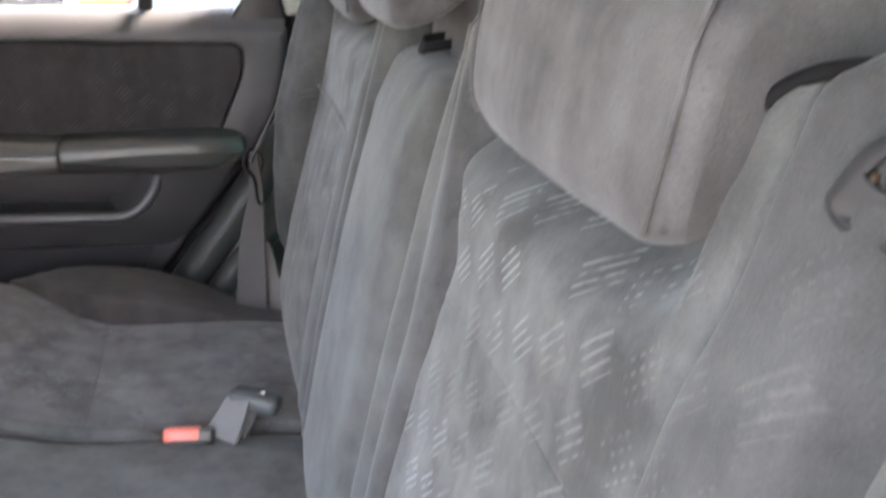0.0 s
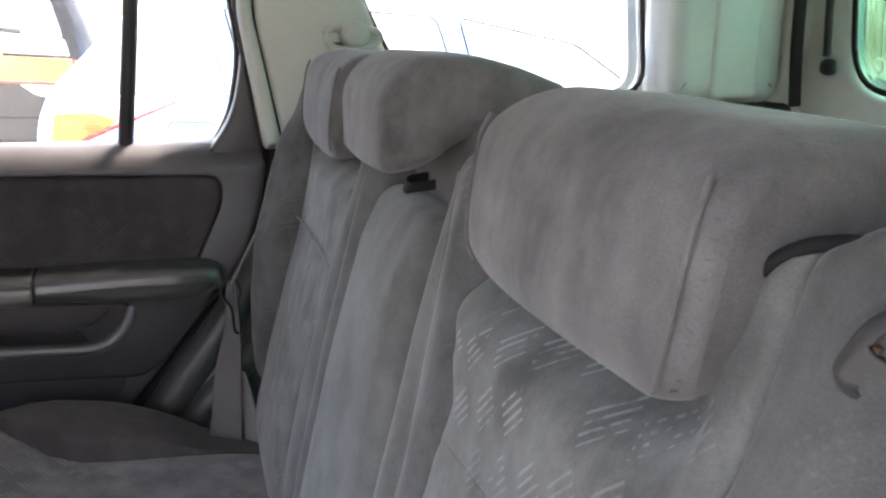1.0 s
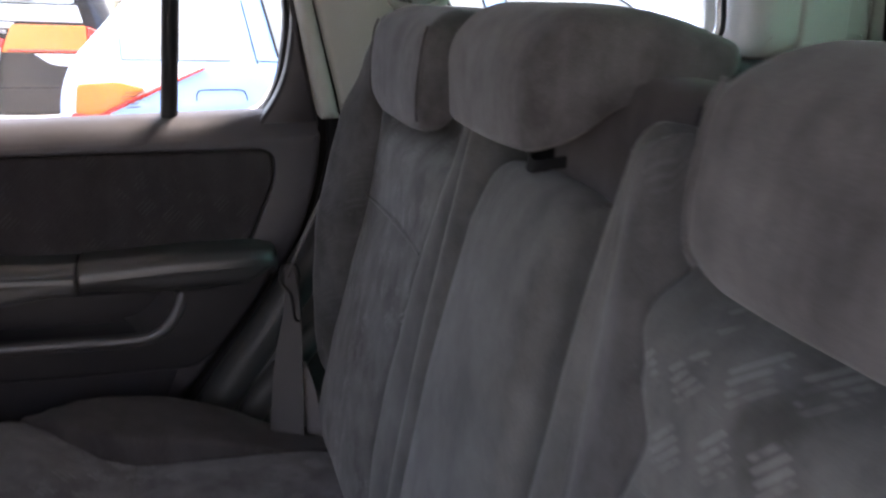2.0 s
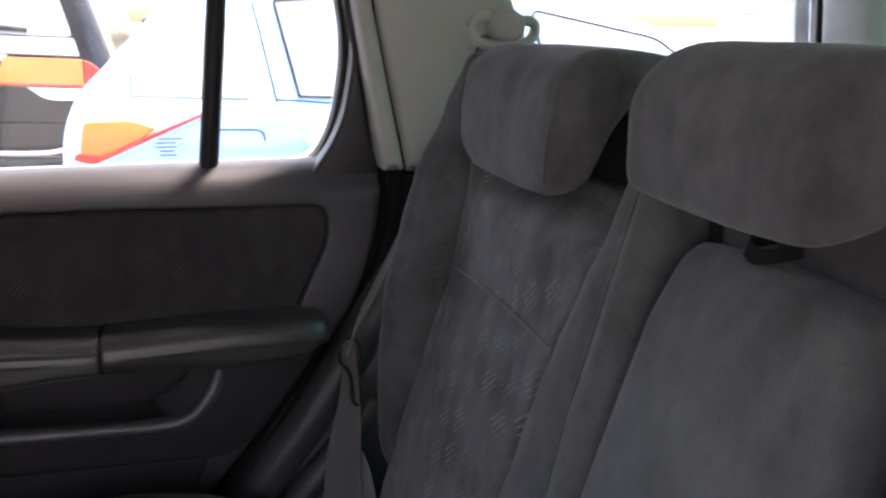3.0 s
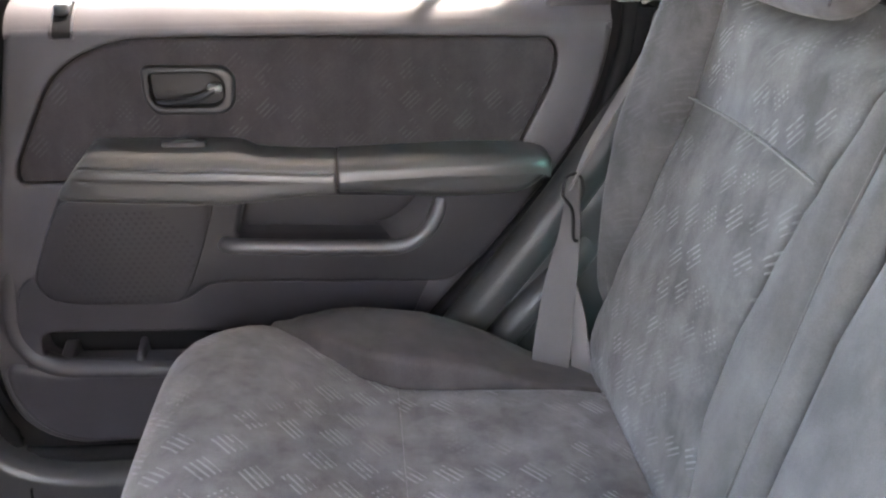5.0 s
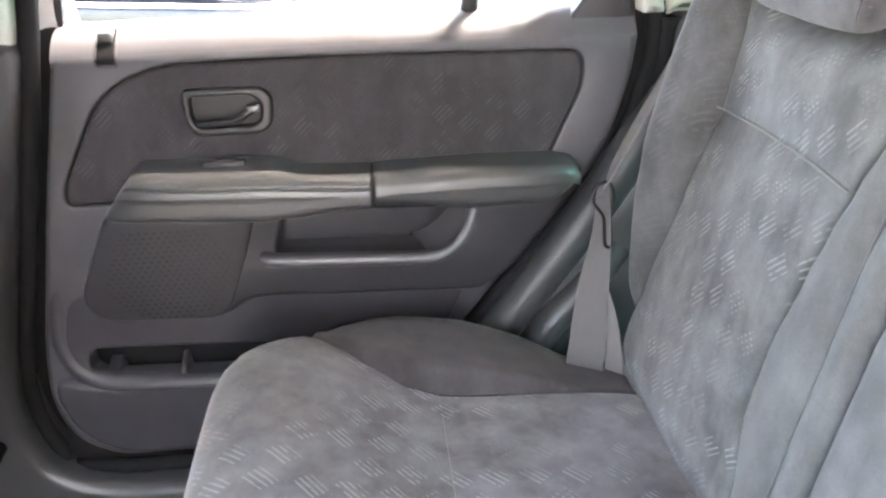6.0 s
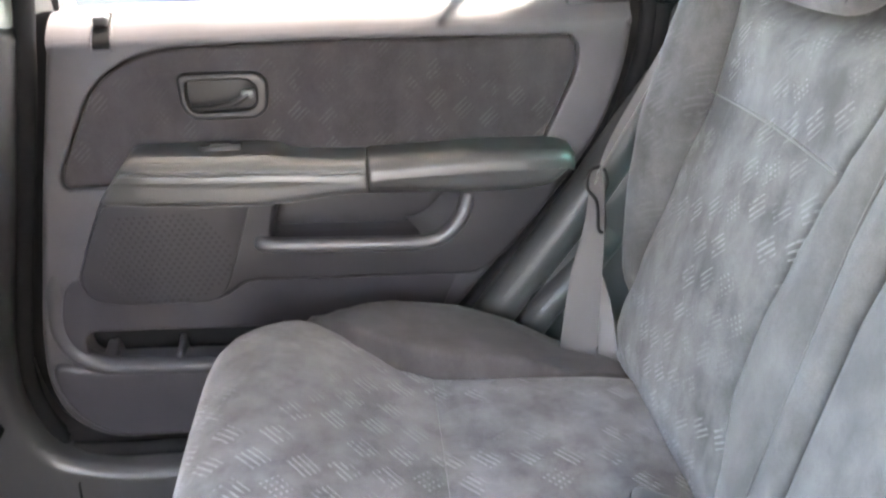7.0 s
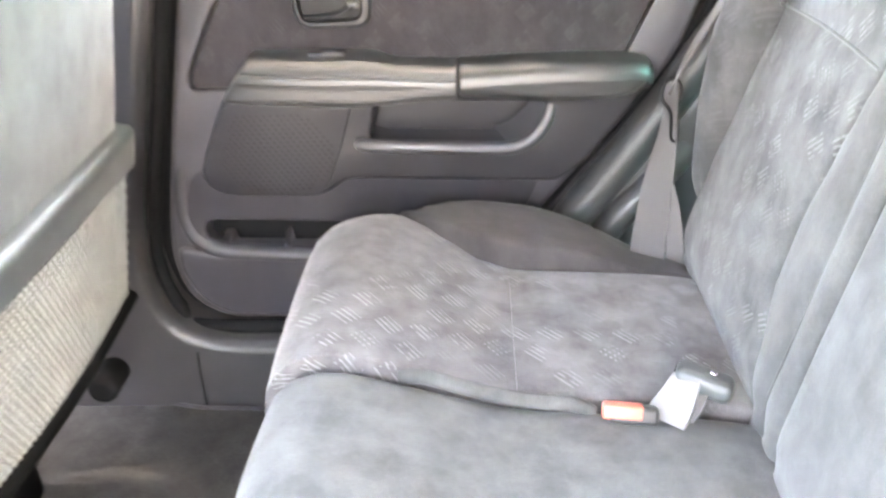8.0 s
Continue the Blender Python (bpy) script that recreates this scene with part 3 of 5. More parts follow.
SILL = [(1.1505, 0.8575), (1.1488, 0.863), (1.1515, 0.870), (1.157, 0.877), (1.167, 0.886), (1.180, 0.894), (1.195, 0.900), (1.212, 0.904)]


def sill_y(z):
    for (y0, z0), (y1, z1) in zip(SILL, SILL[1:]):
        if z <= z1:
            return y0 + (y1 - y0) * max(0.0, (z - z0) / (z1 - z0))
    return SILL[-1][0]


# the sill: a rounded shoulder that leans out to the glass
sill_line = smooth_path([(0, y, z) for y, z in SILL], 4)
verts, faces = [], []
for k in range(21):
    x = -0.567 + 0.781 * k / 20
    verts += [Vector((x, p.y, p.z)) for p in sill_line] + [Vector((x, 1.212, 0.8575))]
m = len(sill_line) + 1
for k in range(20):
    for q in range(m):
        faces.append((k * m + q, k * m + (q + 1) % m, (k + 1) * m + (q + 1) % m, (k + 1) * m + q))
faces += [tuple(range(m)), tuple(range(20 * m, 21 * m))]
put("window_sill", verts, faces, M_TRIM, door, "grey grained plastic sill")
BEZEL_OUT = rounded([(-0.407, 0.822), (-0.300, 0.820), (-0.286, 0.806), (-0.290, 0.768), (-0.305, 0.756), (-0.392, 0.757), (-0.406, 0.775)], 0.012)
BEZEL_IN = rounded([(-0.397, 0.812), (-0.316, 0.811), (-0.302, 0.799), (-0.305, 0.775), (-0.316, 0.767), (-0.389, 0.768), (-0.397, 0.780)], 0.009)
plate("fabric_insert", M_INSERT, door, inset(INSERT, 0.0025), door_world, 0.02, 0.006, [inset(BEZEL_OUT, 0.004)], -0.003, "dark velour insert with a faint dash pattern", hole_edge=0.002)
# inner door handle
bezel = plate("handle_bezel", M_BEZEL, door, BEZEL_OUT, door_world, 0.02, 0.005, [BEZEL_IN], 0.007, "black plastic handle surround", hole_edge=0.0035, steps=4)
plate("handle_cup", M_INSERT_CUP, bezel, inset(BEZEL_IN, -0.004), door_world, 0.004, 0.001, (), -0.010)
tube("handle_lever", M_BEZEL, bezel, [(-0.393, 1.150, 0.7725), (-0.375, 1.144, 0.7730), (-0.35, 1.140, 0.7760), (-0.331, 1.138, 0.7810), (-0.318, 1.138, 0.789), (-0.308, 1.140, 0.794)], 0.0046, 8, label="glossy black pull lever")
# the black lever's bright highlight, set on as a small silver block
block("lever_highlight", M_LEVER_GLINT, bezel, -0.3235, -0.3045, 1.1345, 1.150, 0.786, 0.7975, 0.004, "silver block standing in for the lever's highlight")
# lock slot
lock_fine = [LOCK[k].lerp(LOCK[(k + 1) % len(LOCK)], q / 5) for k in range(len(LOCK)) for q in range(5)]
slot = put("lock_slot", [Vector((x, sill_y(z) - 0.004, z)) for z in [0.855 + 0.043 * k / 12 for k in range(13)] for x in (-0.508, -0.483)] + [Vector((x, sill_y(z) + 0.004, z)) for z in (0.855, 0.898) for x in (-0.508, -0.483)],
           [(2 * k, 2 * k + 1, 2 * k + 3, 2 * k + 2) for k in range(12)] + [(0, 1, 27, 26), (24, 25, 29, 28)], M_GAP, door, "black lock slot")
block("lock_button", M_QUARTER, slot, -0.505, -0.486, 1.158, 1.185, 0.884, 0.899, 0.004)
tube("lock_rim", M_TRIM, slot, [(p.x, sill_y(p.y) - 0.004, p.y) for p in lock_fine], 0.002, 6, True, per=1)
# armrest in two lengths
hump = lerp_table([(-0.5, 0.0), (-0.46, 0.006), (-0.38, 0.010), (-0.29, 0.010), (-0.262, 0.0), (-0.16, 0.0)])


def armrest(name, x0, x1, face, top, bottom, ends, seam, label):
    """A padded rest along x: a flat top, a rolled edge, a stitched groove where seam is set, and a bulging face."""
    xs = [x0 + ends[0] * (1 - math.cos(math.pi / 2 * k / 6)) for k in range(7)]
    xs += [x0 + ends[0] + (x1 - x0 - ends[0] - ends[1]) * k / 24 for k in range(1, 24)]
    xs += [x1 - ends[1] * (1 - math.cos(math.pi / 2 * k / 6)) for k in range(6, -1, -1)]
    verts, faces = [], []
    for x in xs:
        d = 0.0
        for e, dist in ((ends[0], x - x0), (ends[1], x1 - x)):
            if dist < e:
                d = max(d, min(e, 0.022) * (1 - math.sqrt(max(0.0, 1 - (1 - dist / e) ** 2))))
        f, t, b = face(x) + d, top(x) - d * 0.8, bottom(x) + d * 0.8
        g = 0.0022 * seam
        h = hump(x) if x1 < 0 else 0.0
        under = 0.004 if seam else 0.012
        line = [(1.152, t + 0.001 + h), (1.132, t + h), (f + 0.026, t - 0.001 + 0.2 * h), (f + 0.014, t - 0.0028), (f + 0.0078, t - 0.0066),
                (f + 0.0038, t - 0.0115), (f + 0.0023 + g, t - 0.0145), (f + 0.0013, t - 0.0178), (f, t - 0.026),
                (f + 0.001, t * 0.45 + b * 0.55), (f + 0.25 * under, b + 0.5 * under + 0.004), (f + under, b), (f + 2.5 * under, b - 0.001), (1.152, b - 0.002)]
        slant = 0.8 * max(0.0, 1 - (x - x0) / 0.09) if seam else 0.0
        pts = smooth_path([(x - slant * max(0.0, t - z), y, z) for y, z in line], 4)
        verts += pts
    m = len(smooth_path([(0, 0, k) for k in range(14)], 4))
    for k in range(len(xs) - 1):
        for q in range(m - 1):
            faces.append((k * m + q, k * m + q + 1, (k + 1) * m + q + 1, (k + 1) * m + q))
    faces += [tuple(range(m)), tuple(range(len(verts) - m, len(verts)))]
    return put(name, verts, faces, M_ARM, door, label)


armrest("front_armrest", -0.488, -0.1608, lerp_table([(-0.51, 1.092), (-0.45, 1.082), (-0.16, 1.08)]), lerp_table([(-0.51, 0.721), (-0.34, 0.712), (-0.16, 0.7025)]),
        lerp_table([(-0.5, 0.664), (-0.38, 0.655), (-0.31, 0.650), (-0.28, 0.652), (-0.2, 0.659), (-0.16, 0.660)]), (0.016, 0.004), 1, "black padded vinyl armrest with a stitched edge")
armrest("rear_armrest", -0.1595, 0.134, lerp_table([(-0.16, 1.079), (0.05, 1.081), (0.13, 1.09)]), lerp_table([(-0.16, 0.7035), (0.0, 0.706), (0.13, 0.703)]),
        lerp_table([(-0.16, 0.660), (0.0, 0.648), (0.08, 0.649), (0.13, 0.662)]), (0.005, 0.04), 0, "black padded vinyl armrest")
# window switch on the armrest's top
sw = block("window_switch", M_DARK, door, -0.388, -0.330, 1.122, 1.138, 0.712, 0.7265, 0.003, "black window switch")
block("switch_rocker", M_QUARTER, sw, -0.372, -0.344, 1.125, 1.135, 0.725, 0.7285, 0.0015)
# pull pocket panel under the armrest
MID = rounded([(-0.515, 0.664), (0.14, 0.664, 0.01), (0.094, 0.600, 0.02), (0.036, 0.528, 0.02), (-0.006, 0.498, 0.02), (-0.326, 0.512, 0.01), (-0.352, 0.511, 0.012), (-0.382, 0.489, 0.012), (-0.406, 0.482, 0.02), (-0.54, 0.487, 0.02), (-0.578, 0.498, 0.03), (-0.592, 0.53, 0.03), (-0.566, 0.59, 0.03), (-0.534, 0.655, 0.02)], 0.02)
plate("pull_panel", M_DARK, door, MID, door_world, 0.035, 0.010, [PULL], 0.022, "dark plastic panel with a pull pocket", hole_edge=0.008, steps=5)
plate("pocket_back", M_DARK, door, inset(PULL, -0.02), door_world, 0.004, 0.001, (), -0.036)
LIP = [(-0.320, 1.130, 0.576), (-0.302, 1.119, 0.5745), (-0.155, 1.117, 0.567), (-0.090, 1.117, 0.5645), (-0.064, 1.118, 0.569), (-0.042, 1.121, 0.583), (-0.026, 1.127, 0.604), (-0.016, 1.136, 0.628)]
tube("pocket_lip", M_LIP, door, LIP, 0.0112, 14, label="dark plastic pocket lip")
# the curved end of the pocket, between the lip and its back
verts, faces = [], []
for k in range(11):
    t = k / 10
    fx, fz = -0.088 + 0.078 * t ** 0.75, 0.571 + 0.064 * t ** 1.5
    for q in range(6):
        w = q / 5
        verts.append((fx - 0.022 * w ** 1.4, 1.121 + 0.014 * t + (0.05 - 0.014 * t) * w, fz + 0.012 * w))
for k in range(10):
    for q in range(5):
        faces.append((k * 6 + q, k * 6 + q + 1, (k + 1) * 6 + q + 1, (k + 1) * 6 + q))
put("pocket_end", verts, faces, M_LIP, door, "curved end of the pull pocket")
# speaker cover
SPK = rounded([(-0.531, 0.650), (-0.330, 0.638, 0.004), (-0.348, 0.582, 0.004), (-0.372, 0.520, 0.01), (-0.386, 0.494, 0.012), (-0.407, 0.486, 0.02), (-0.538, 0.491, 0.02), (-0.574, 0.502, 0.03), (-0.586, 0.53, 0.03), (-0.563, 0.59, 0.03)], 0.02)
grille = plate("speaker_cover", M_DARK, door, SPK, door_world, 0.02, 0.0025, (), 0.0245, "dark plastic speaker cover")
verts, faces = [], []
for r in range(19):
    for c in range(22):
        x = -0.578 + c * 0.0108 + (r % 2) * 0.0054
        z = 0.494 + r * 0.0074
        if (x + 0.462) ** 2 / 0.098 ** 2 + (z - 0.565) ** 2 / 0.076 ** 2 > 1 or x < -0.570 + (z - 0.5) * 0.38:
            continue
        k0 = len(verts)
        for q in range(6):
            a = math.pi / 3 * q
            verts.append(door_world(x + 0.0032 * math.cos(a), z + 0.0027 * math.sin(a), 0.0249))
        verts.append(door_world(x, z, 0.0246))
        for q in range(6):
            faces.append((k0 + q, k0 + (q + 1) % 6, k0 + 6))
put("speaker_holes", verts, faces, simple("speaker hole", (0.0225, 0.0215, 0.024), 0.6, spec=0.3), grille, smooth=False, kind="stuff")
# bottle bin
plate("bin_back", M_GAP, door, inset(BIN, -0.01), door_world, 0.01, 0.002, (), -0.05)
for x0, w in ((-0.579, 0.030), (-0.472, 0.016)):
    rib = block("bin_rib", M_RIM, door, x0 - w / 2, x0 + w / 2, 1.150, 1.196, 0.362, 0.397, 0.006, seg=3)
    for v in rib.data.vertices:
        # the fin slopes down towards the lip
        if v.co.z > 0.38:
            v.co.z -= 0.35 * max(0.0, 1.185 - v.co.y)
            v.co.x += (x0 - v.co.x) * 0.3
plate("bin_front", M_LOWER_SHADED, door, rounded([(-0.664, 0.392), (-0.6, 0.372), (-0.2, 0.360), (-0.10, 0.354), (-0.20, 0.236), (-0.585, 0.240), (-0.640, 0.275), (-0.668, 0.34)], 0.035), door_world, 0.03, 0.012, (), 0.008, "bin front in plastic darkened for shade", steps=5)
LOWER = rounded([(-0.634, 0.345), (-0.634, 0.47), (-0.612, 0.53), (-0.36, 0.53), (-0.02, 0.53), (-0.10, 0.335)], 0.03)
plate("lower_trim", M_LOWER_SHADED, door, LOWER, door_world, 0.02, 0.004, [BIN], 0.003, "lower trim in plastic darkened for shade", hole_edge=0.004)
tube("bin_lip", M_RIM, door, [(-0.588, 1.21, 0.66), (-0.598, 1.194, 0.63), (-0.616, 1.172, 0.575), (-0.634, 1.162, 0.514), (-0.642, 1.159, 0.45), (-0.630, 1.157, 0.405), (-0.597, 1.155, 0.377), (-0.545, 1.154, 0.3675), (-0.4, 1.154, 0.359), (-0.18, 1.154, 0.349)], 0.0165, 18, label="dark plastic bin lip")
# window frame, glass and division bar
FRAME_HOLE = rounded([(-0.504, 1.306), (-0.56, 0.92), (-0.556, 0.875, 0.005), (0.12, 0.875, 0.02), (0.161, 0.95, 0.03), (0.182, 1.06, 0.06), (0.156, 1.2), (0.116, 1.306)], 0.012)
FRAME = rounded([(-0.5, 1.34), (-0.568, 0.862, 0.004), (0.212, 0.862, 0.004), (0.176, 1.115), (0.172, 1.34)], 0.01)
frame_part = plate("window_frame", M_BLACK, door, FRAME, lambda a, b, o: Vector((a, 1.222 - o, b)), 0.03, 0.004, [FRAME_HOLE], 0.02, "black window frame", hole_edge=0.006)
plate("frame_corner", M_DARK, frame_part, rounded([(0.116, 0.876, 0.004), (0.166, 0.945, 0.05), (0.19, 1.06, 0.06), (0.172, 1.2), (0.15, 1.33), (0.182, 1.33), (0.182, 1.115, 0.02), (0.219, 0.876, 0.006)], 0.012), lambda a, b, o: Vector((a, 1.172 - o, b)), 0.05, 0.008, (), 0.006, "dark plastic corner cover")
bar = tube("division_bar", M_BLACK, frame_part, [(-0.012, 1.2, 0.885), (0.012, 1.2, 1.115), (0.032, 1.2, 1.33)], 0.013, 8, flat=1.0)
glass = plate("door_glass", M_GLASS, door, inset(DOOR_WINDOW, -0.008), lambda a, b, o: Vector((a, 1.22 - o, b)), 0.004, 0.001, back=True)
glass.visible_shadow = False
block("glass_seal", M_BLACK, door, -0.56, 0.2, 1.213, 1.218, 0.893, 0.9035, 0.002)
for x, w, z in ((-0.072, 0.030, 0.9345), (-0.077, 0.027, 0.929), (-0.079, 0.030, 0.9235), (-0.072, 0.018, 0.918), (-0.072, 0.022, 0.9125)):
    block("glass_mark", M_TRIM, glass, x, x + w, 1.2145, 1.2155, z, z + 0.0018, 0, "small grey etched glass marking")
tube("mark_ring", M_TRIM, glass, [(-0.0425 + 0.0045 * math.cos(k * math.pi / 5), 1.215, 0.9245 + 0.0045 * math.sin(k * math.pi / 5)) for k in range(10)], 0.0005, 5, True, "small grey etched glass marking", per=1)

# ---- rear seat ----
SB_X, SB_Z, LEAN_S, LEAN_C = 0.165, 0.44, 0.208, 0.978


def back_world(y, s, off):
    return Vector((SB_X + LEAN_S * s - LEAN_C * off, y, SB_Z + LEAN_C * s + LEAN_S * off))


CUSHION = smooth_path([(0.2, 0, 0.425), (0.15, 0, 0.437), (0.05, 0, 0.448), (-0.093, 0, 0.46), (-0.2, 0, 0.49), (-0.28, 0, 0.515), (-0.335, 0, 0.512), (-0.372, 0, 0.485), (-0.388, 0, 0.44), (-0.385, 0, 0.36), (-0.365, 0, 0.25), (-0.345, 0, 0.1)], 8)
RUN = [0.0]
for p, q in zip(CUSHION, CUSHION[1:]):
    RUN.append(RUN[-1] + (q - p).length)


def run_at(x):
    """The length along the cushion's top at which it reaches x."""
    for i, p in enumerate(CUSHION):
        if p.x <= x:
            return RUN[i]
    return RUN[-1]


def cushion_world(y, b, off):
    i = 0
    while i < len(RUN) - 2 and RUN[i + 1] < b:
        i += 1
    t = (b - RUN[i]) / (RUN[i + 1] - RUN[i])
    p = CUSHION[i].lerp(CUSHION[i + 1], t)
    d0 = (CUSHION[min(i + 1, len(RUN) - 1)] - CUSHION[max(i - 1, 0)]).normalized()
    d1 = (CUSHION[min(i + 2, len(RUN) - 1)] - CUSHION[i]).normalized()
    d = d0.lerp(d1, max(0, min(1, t))).normalized()
    return Vector((p.x + d.z * off, y, p.z - d.x * off))


B_FRONT = RUN[-1]
B_SEAM = run_at(-0.093)
B_REAR = 0.0


def mirrored(f, m):
    return (lambda a, b, o: (lambda v: Vector((v.x, flip(v.y), v.z)))(f(a, b, o))) if m else f


bolster_lift = lerp_table([(0.0, 0.0), (0.05, 0.01), (0.17, 0.05), (0.3, 0.056), (0.42, 0.05), (0.48, 0.045), (0.555, 0.026), (0.63, 0.012)])
seam_out = lerp_table([(0.0, 1.0), (0.06, 0.998), (0.13, 0.98), (0.27, 0.952), (0.385, 0.924), (0.46, 0.928), (0.53, 0.938), (0.6, 0.938)])


seam_in_far = lerp_table([(0.0, 0.634), (0.05, 0.65), (0.15, 0.678), (0.22, 0.678), (0.3, 0.665), (0.35, 0.654), (0.392, 0.642), (0.45, 0.624), (0.51, 0.604), (0.56, 0.596)])
seam_in_near = lerp_table([(0.0, 0.630), (0.1, 0.628), (0.22, 0.628), (0.3, 0.634), (0.36, 0.645), (0.416, 0.658), (0.45, 0.637), (0.49, 0.612), (0.54, 0.602)])


def curl(a, b):
    """The back's panels turn in where they meet the cushion."""
    return -0.012 * min(1.0, max(0.0, (0.045 - b) / 0.045)) ** 2


def outboard(mirror, label_seat, swell=1.0):
    seat = thing("rear_seat", label_seat, "car seat", "rear bench seats", at=(0, flip(0.85) if mirror else 0.85, 0.05))
    BW = mirrored(back_world, mirror)
    seam_in = seam_in_near if mirror else seam_in_far
    fold = lambda b: 0.594 - 0.02 * max(0.0, (b - 0.35) / 0.2)
    CW = mirrored(cushion_world, mirror)
    # the backing takes the dark side velour, so its colour deepens the seams' shade
    back = pillow("backrest", M_SIDE, seat, const(0.551), const(1.0), const(0.0), const(0.595), BW, 0.02, 0, 0.14, 12, 16, lambda a, b: -0.05, "grey velour backrest on a backing darkened for seam shade")
    pillow("lower_insert", M_PATTERN, back, seam_in, seam_out, const(-0.02), lambda u: 0.388 + 0.006 * math.sin(math.pi * u), BW, 0.009, 0.005 if mirror else 0.014, 0.07, 26, 40, curl, label="patterned grey velour panel", edges=(1, 1, 1, 0))
    pillow("upper_insert", M_PATTERN, back, seam_in, seam_out, lambda u: 0.3885 + 0.006 * math.sin(math.pi * u), lerp_table([(0.80, 0.53), (0.875, 0.536), (0.912, 0.553), (0.935, 0.582), (0.96, 0.598), (1.0, 0.605)]), BW, 0.007, 0.004, 0.05, 26, 34, lambda a, b: -0.036 * min(1.0, max(0.0, (b - 0.468) / 0.042)) ** 1.5 * min(1.0, max(0.0, (0.915 - a) / 0.042)), edges=(1, 1, 0, 1))
    pillow("outer_bolster", M_BOLSTER_SHADED, back, lambda b: seam_out(b) + 0.0005, lambda b: 1.012, const(0.0), lambda u: 0.604 + 0.026 * min(1.0, u / 0.6) ** 0.9, BW, 0.013, 0, 0.13, 20, 44,
           lambda a, b: swell * bolster_lift(b) * (0.25 + 0.75 * min(1.0, max(0.0, a - seam_out(b)) / 0.05) ** 0.6) - 0.05 * max(0.0, (a - 0.985) / 0.027) ** 2)
    pillow("inner_bolster", M_BOLSTER_SHADED if mirror else M_PLAIN, back, lambda b: fold(b) + 0.0008, lambda b: max(seam_in(b) - 0.0008, fold(b) + 0.006), const(-0.11), lambda u: 0.575 + 0.012 * u, BW, 0.011, 0.009, 0.07, 14, 44, curl, edges=(0, 1, 0, 1))
    pillow("bolster_edge", M_PLAIN, back, lambda b: 0.545 + 0.012 * max(0.0, (b - 0.4) / 0.18) ** 2, lambda b: fold(b) - 0.0008, const(-0.11), lambda u: 0.548 + 0.042 * min(1.0, u / 0.55) ** 0.5, BW, 0.022, 0.009, 0.1, 16, 40, curl, edges=(1, 0, 0, 1))
    if not mirror:
        tube("cross_seam", M_SEAM, back, [BW(seam_in(0.39) + (seam_out(0.39) - seam_in(0.39)) * k / 16, 0.388 + 0.006 * math.sin(math.pi * k / 16), 0.0045 + (0.0005 if mirror else 0.0025) * math.sin(math.pi * k / 16)) for k in range(17)], 0.0012, 6, label="pale seam")
    tube("fold_seam", M_PLAIN, back, [BW(fold(b), b, 0.0005 + curl(0, b)) for b in [-0.03 + 0.03 * k for k in range(21)]], 0.0018, 6)
    pillow("backrest_side", M_PLAIN, back, const(0.0), const(0.15), const(0.02), const(0.60), mirrored(lambda a, b, o: back_world(1.012 + o, b, swell * bolster_lift(b) - 0.03 - a), mirror), 0.012, 0.004, 0.03, 12, 24, label="plain grey velour side")
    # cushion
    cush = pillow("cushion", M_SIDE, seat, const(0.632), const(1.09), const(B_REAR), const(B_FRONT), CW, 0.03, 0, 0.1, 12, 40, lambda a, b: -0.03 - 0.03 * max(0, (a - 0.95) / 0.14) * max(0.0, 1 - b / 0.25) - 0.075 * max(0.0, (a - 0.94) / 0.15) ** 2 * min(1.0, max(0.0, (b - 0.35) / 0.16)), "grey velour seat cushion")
    corner = lambda a, b: -0.075 * max(0.0, (a - 0.94) / 0.15) ** 2 * min(1.0, max(0.0, (b - B_SEAM - 0.08) / 0.16))
    side_seam = lerp_table([(0.0, 0.925), (B_SEAM, 0.92), (B_SEAM + 0.04, 0.93), (B_SEAM + 0.09, 0.963), (B_SEAM + 0.125, 0.995), (B_SEAM + 0.16, 1.03), (B_SEAM + 0.2, 1.07)])
    pillow("rear_panel", M_PATTERN_SEAT, cush, const(0.632), side_seam, const(B_REAR), const(B_SEAM), CW, 0.006, 0.006, 0.03, 26, 26, edges=(1, 1, 1, 0))
    pillow("front_panel", M_PATTERN_SEAT, cush, const(0.632), side_seam, const(B_SEAM + 0.0005), const(B_FRONT), CW, 0.003, 0.006, 0.08, 26, 44, corner, label="patterned grey velour panel", edges=(1, 1, 0, 1))
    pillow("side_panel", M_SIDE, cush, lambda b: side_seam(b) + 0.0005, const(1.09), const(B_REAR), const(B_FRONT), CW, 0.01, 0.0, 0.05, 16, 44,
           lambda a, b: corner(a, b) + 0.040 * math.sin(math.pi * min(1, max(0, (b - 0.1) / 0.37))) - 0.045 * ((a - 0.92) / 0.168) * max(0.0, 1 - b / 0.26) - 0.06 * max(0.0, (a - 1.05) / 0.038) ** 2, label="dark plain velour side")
    tube("edge_piping", M_PLAIN, cush, [CW(0.632 - 0.012 * k / 9, run_at(-0.214) - 0.0245 * k, -0.002 if 0 < k < 9 else -0.012) for k in range(10)], 0.0095, 12, flat=0.8)
    return seat, back


far_seat, far_back = outboard(False, "grey velour outer rear car seat with dash-patterned panels", 1.0)
near_seat, near_back = outboard(True, "grey velour outer rear car seat beside the open doorway", 0.3)

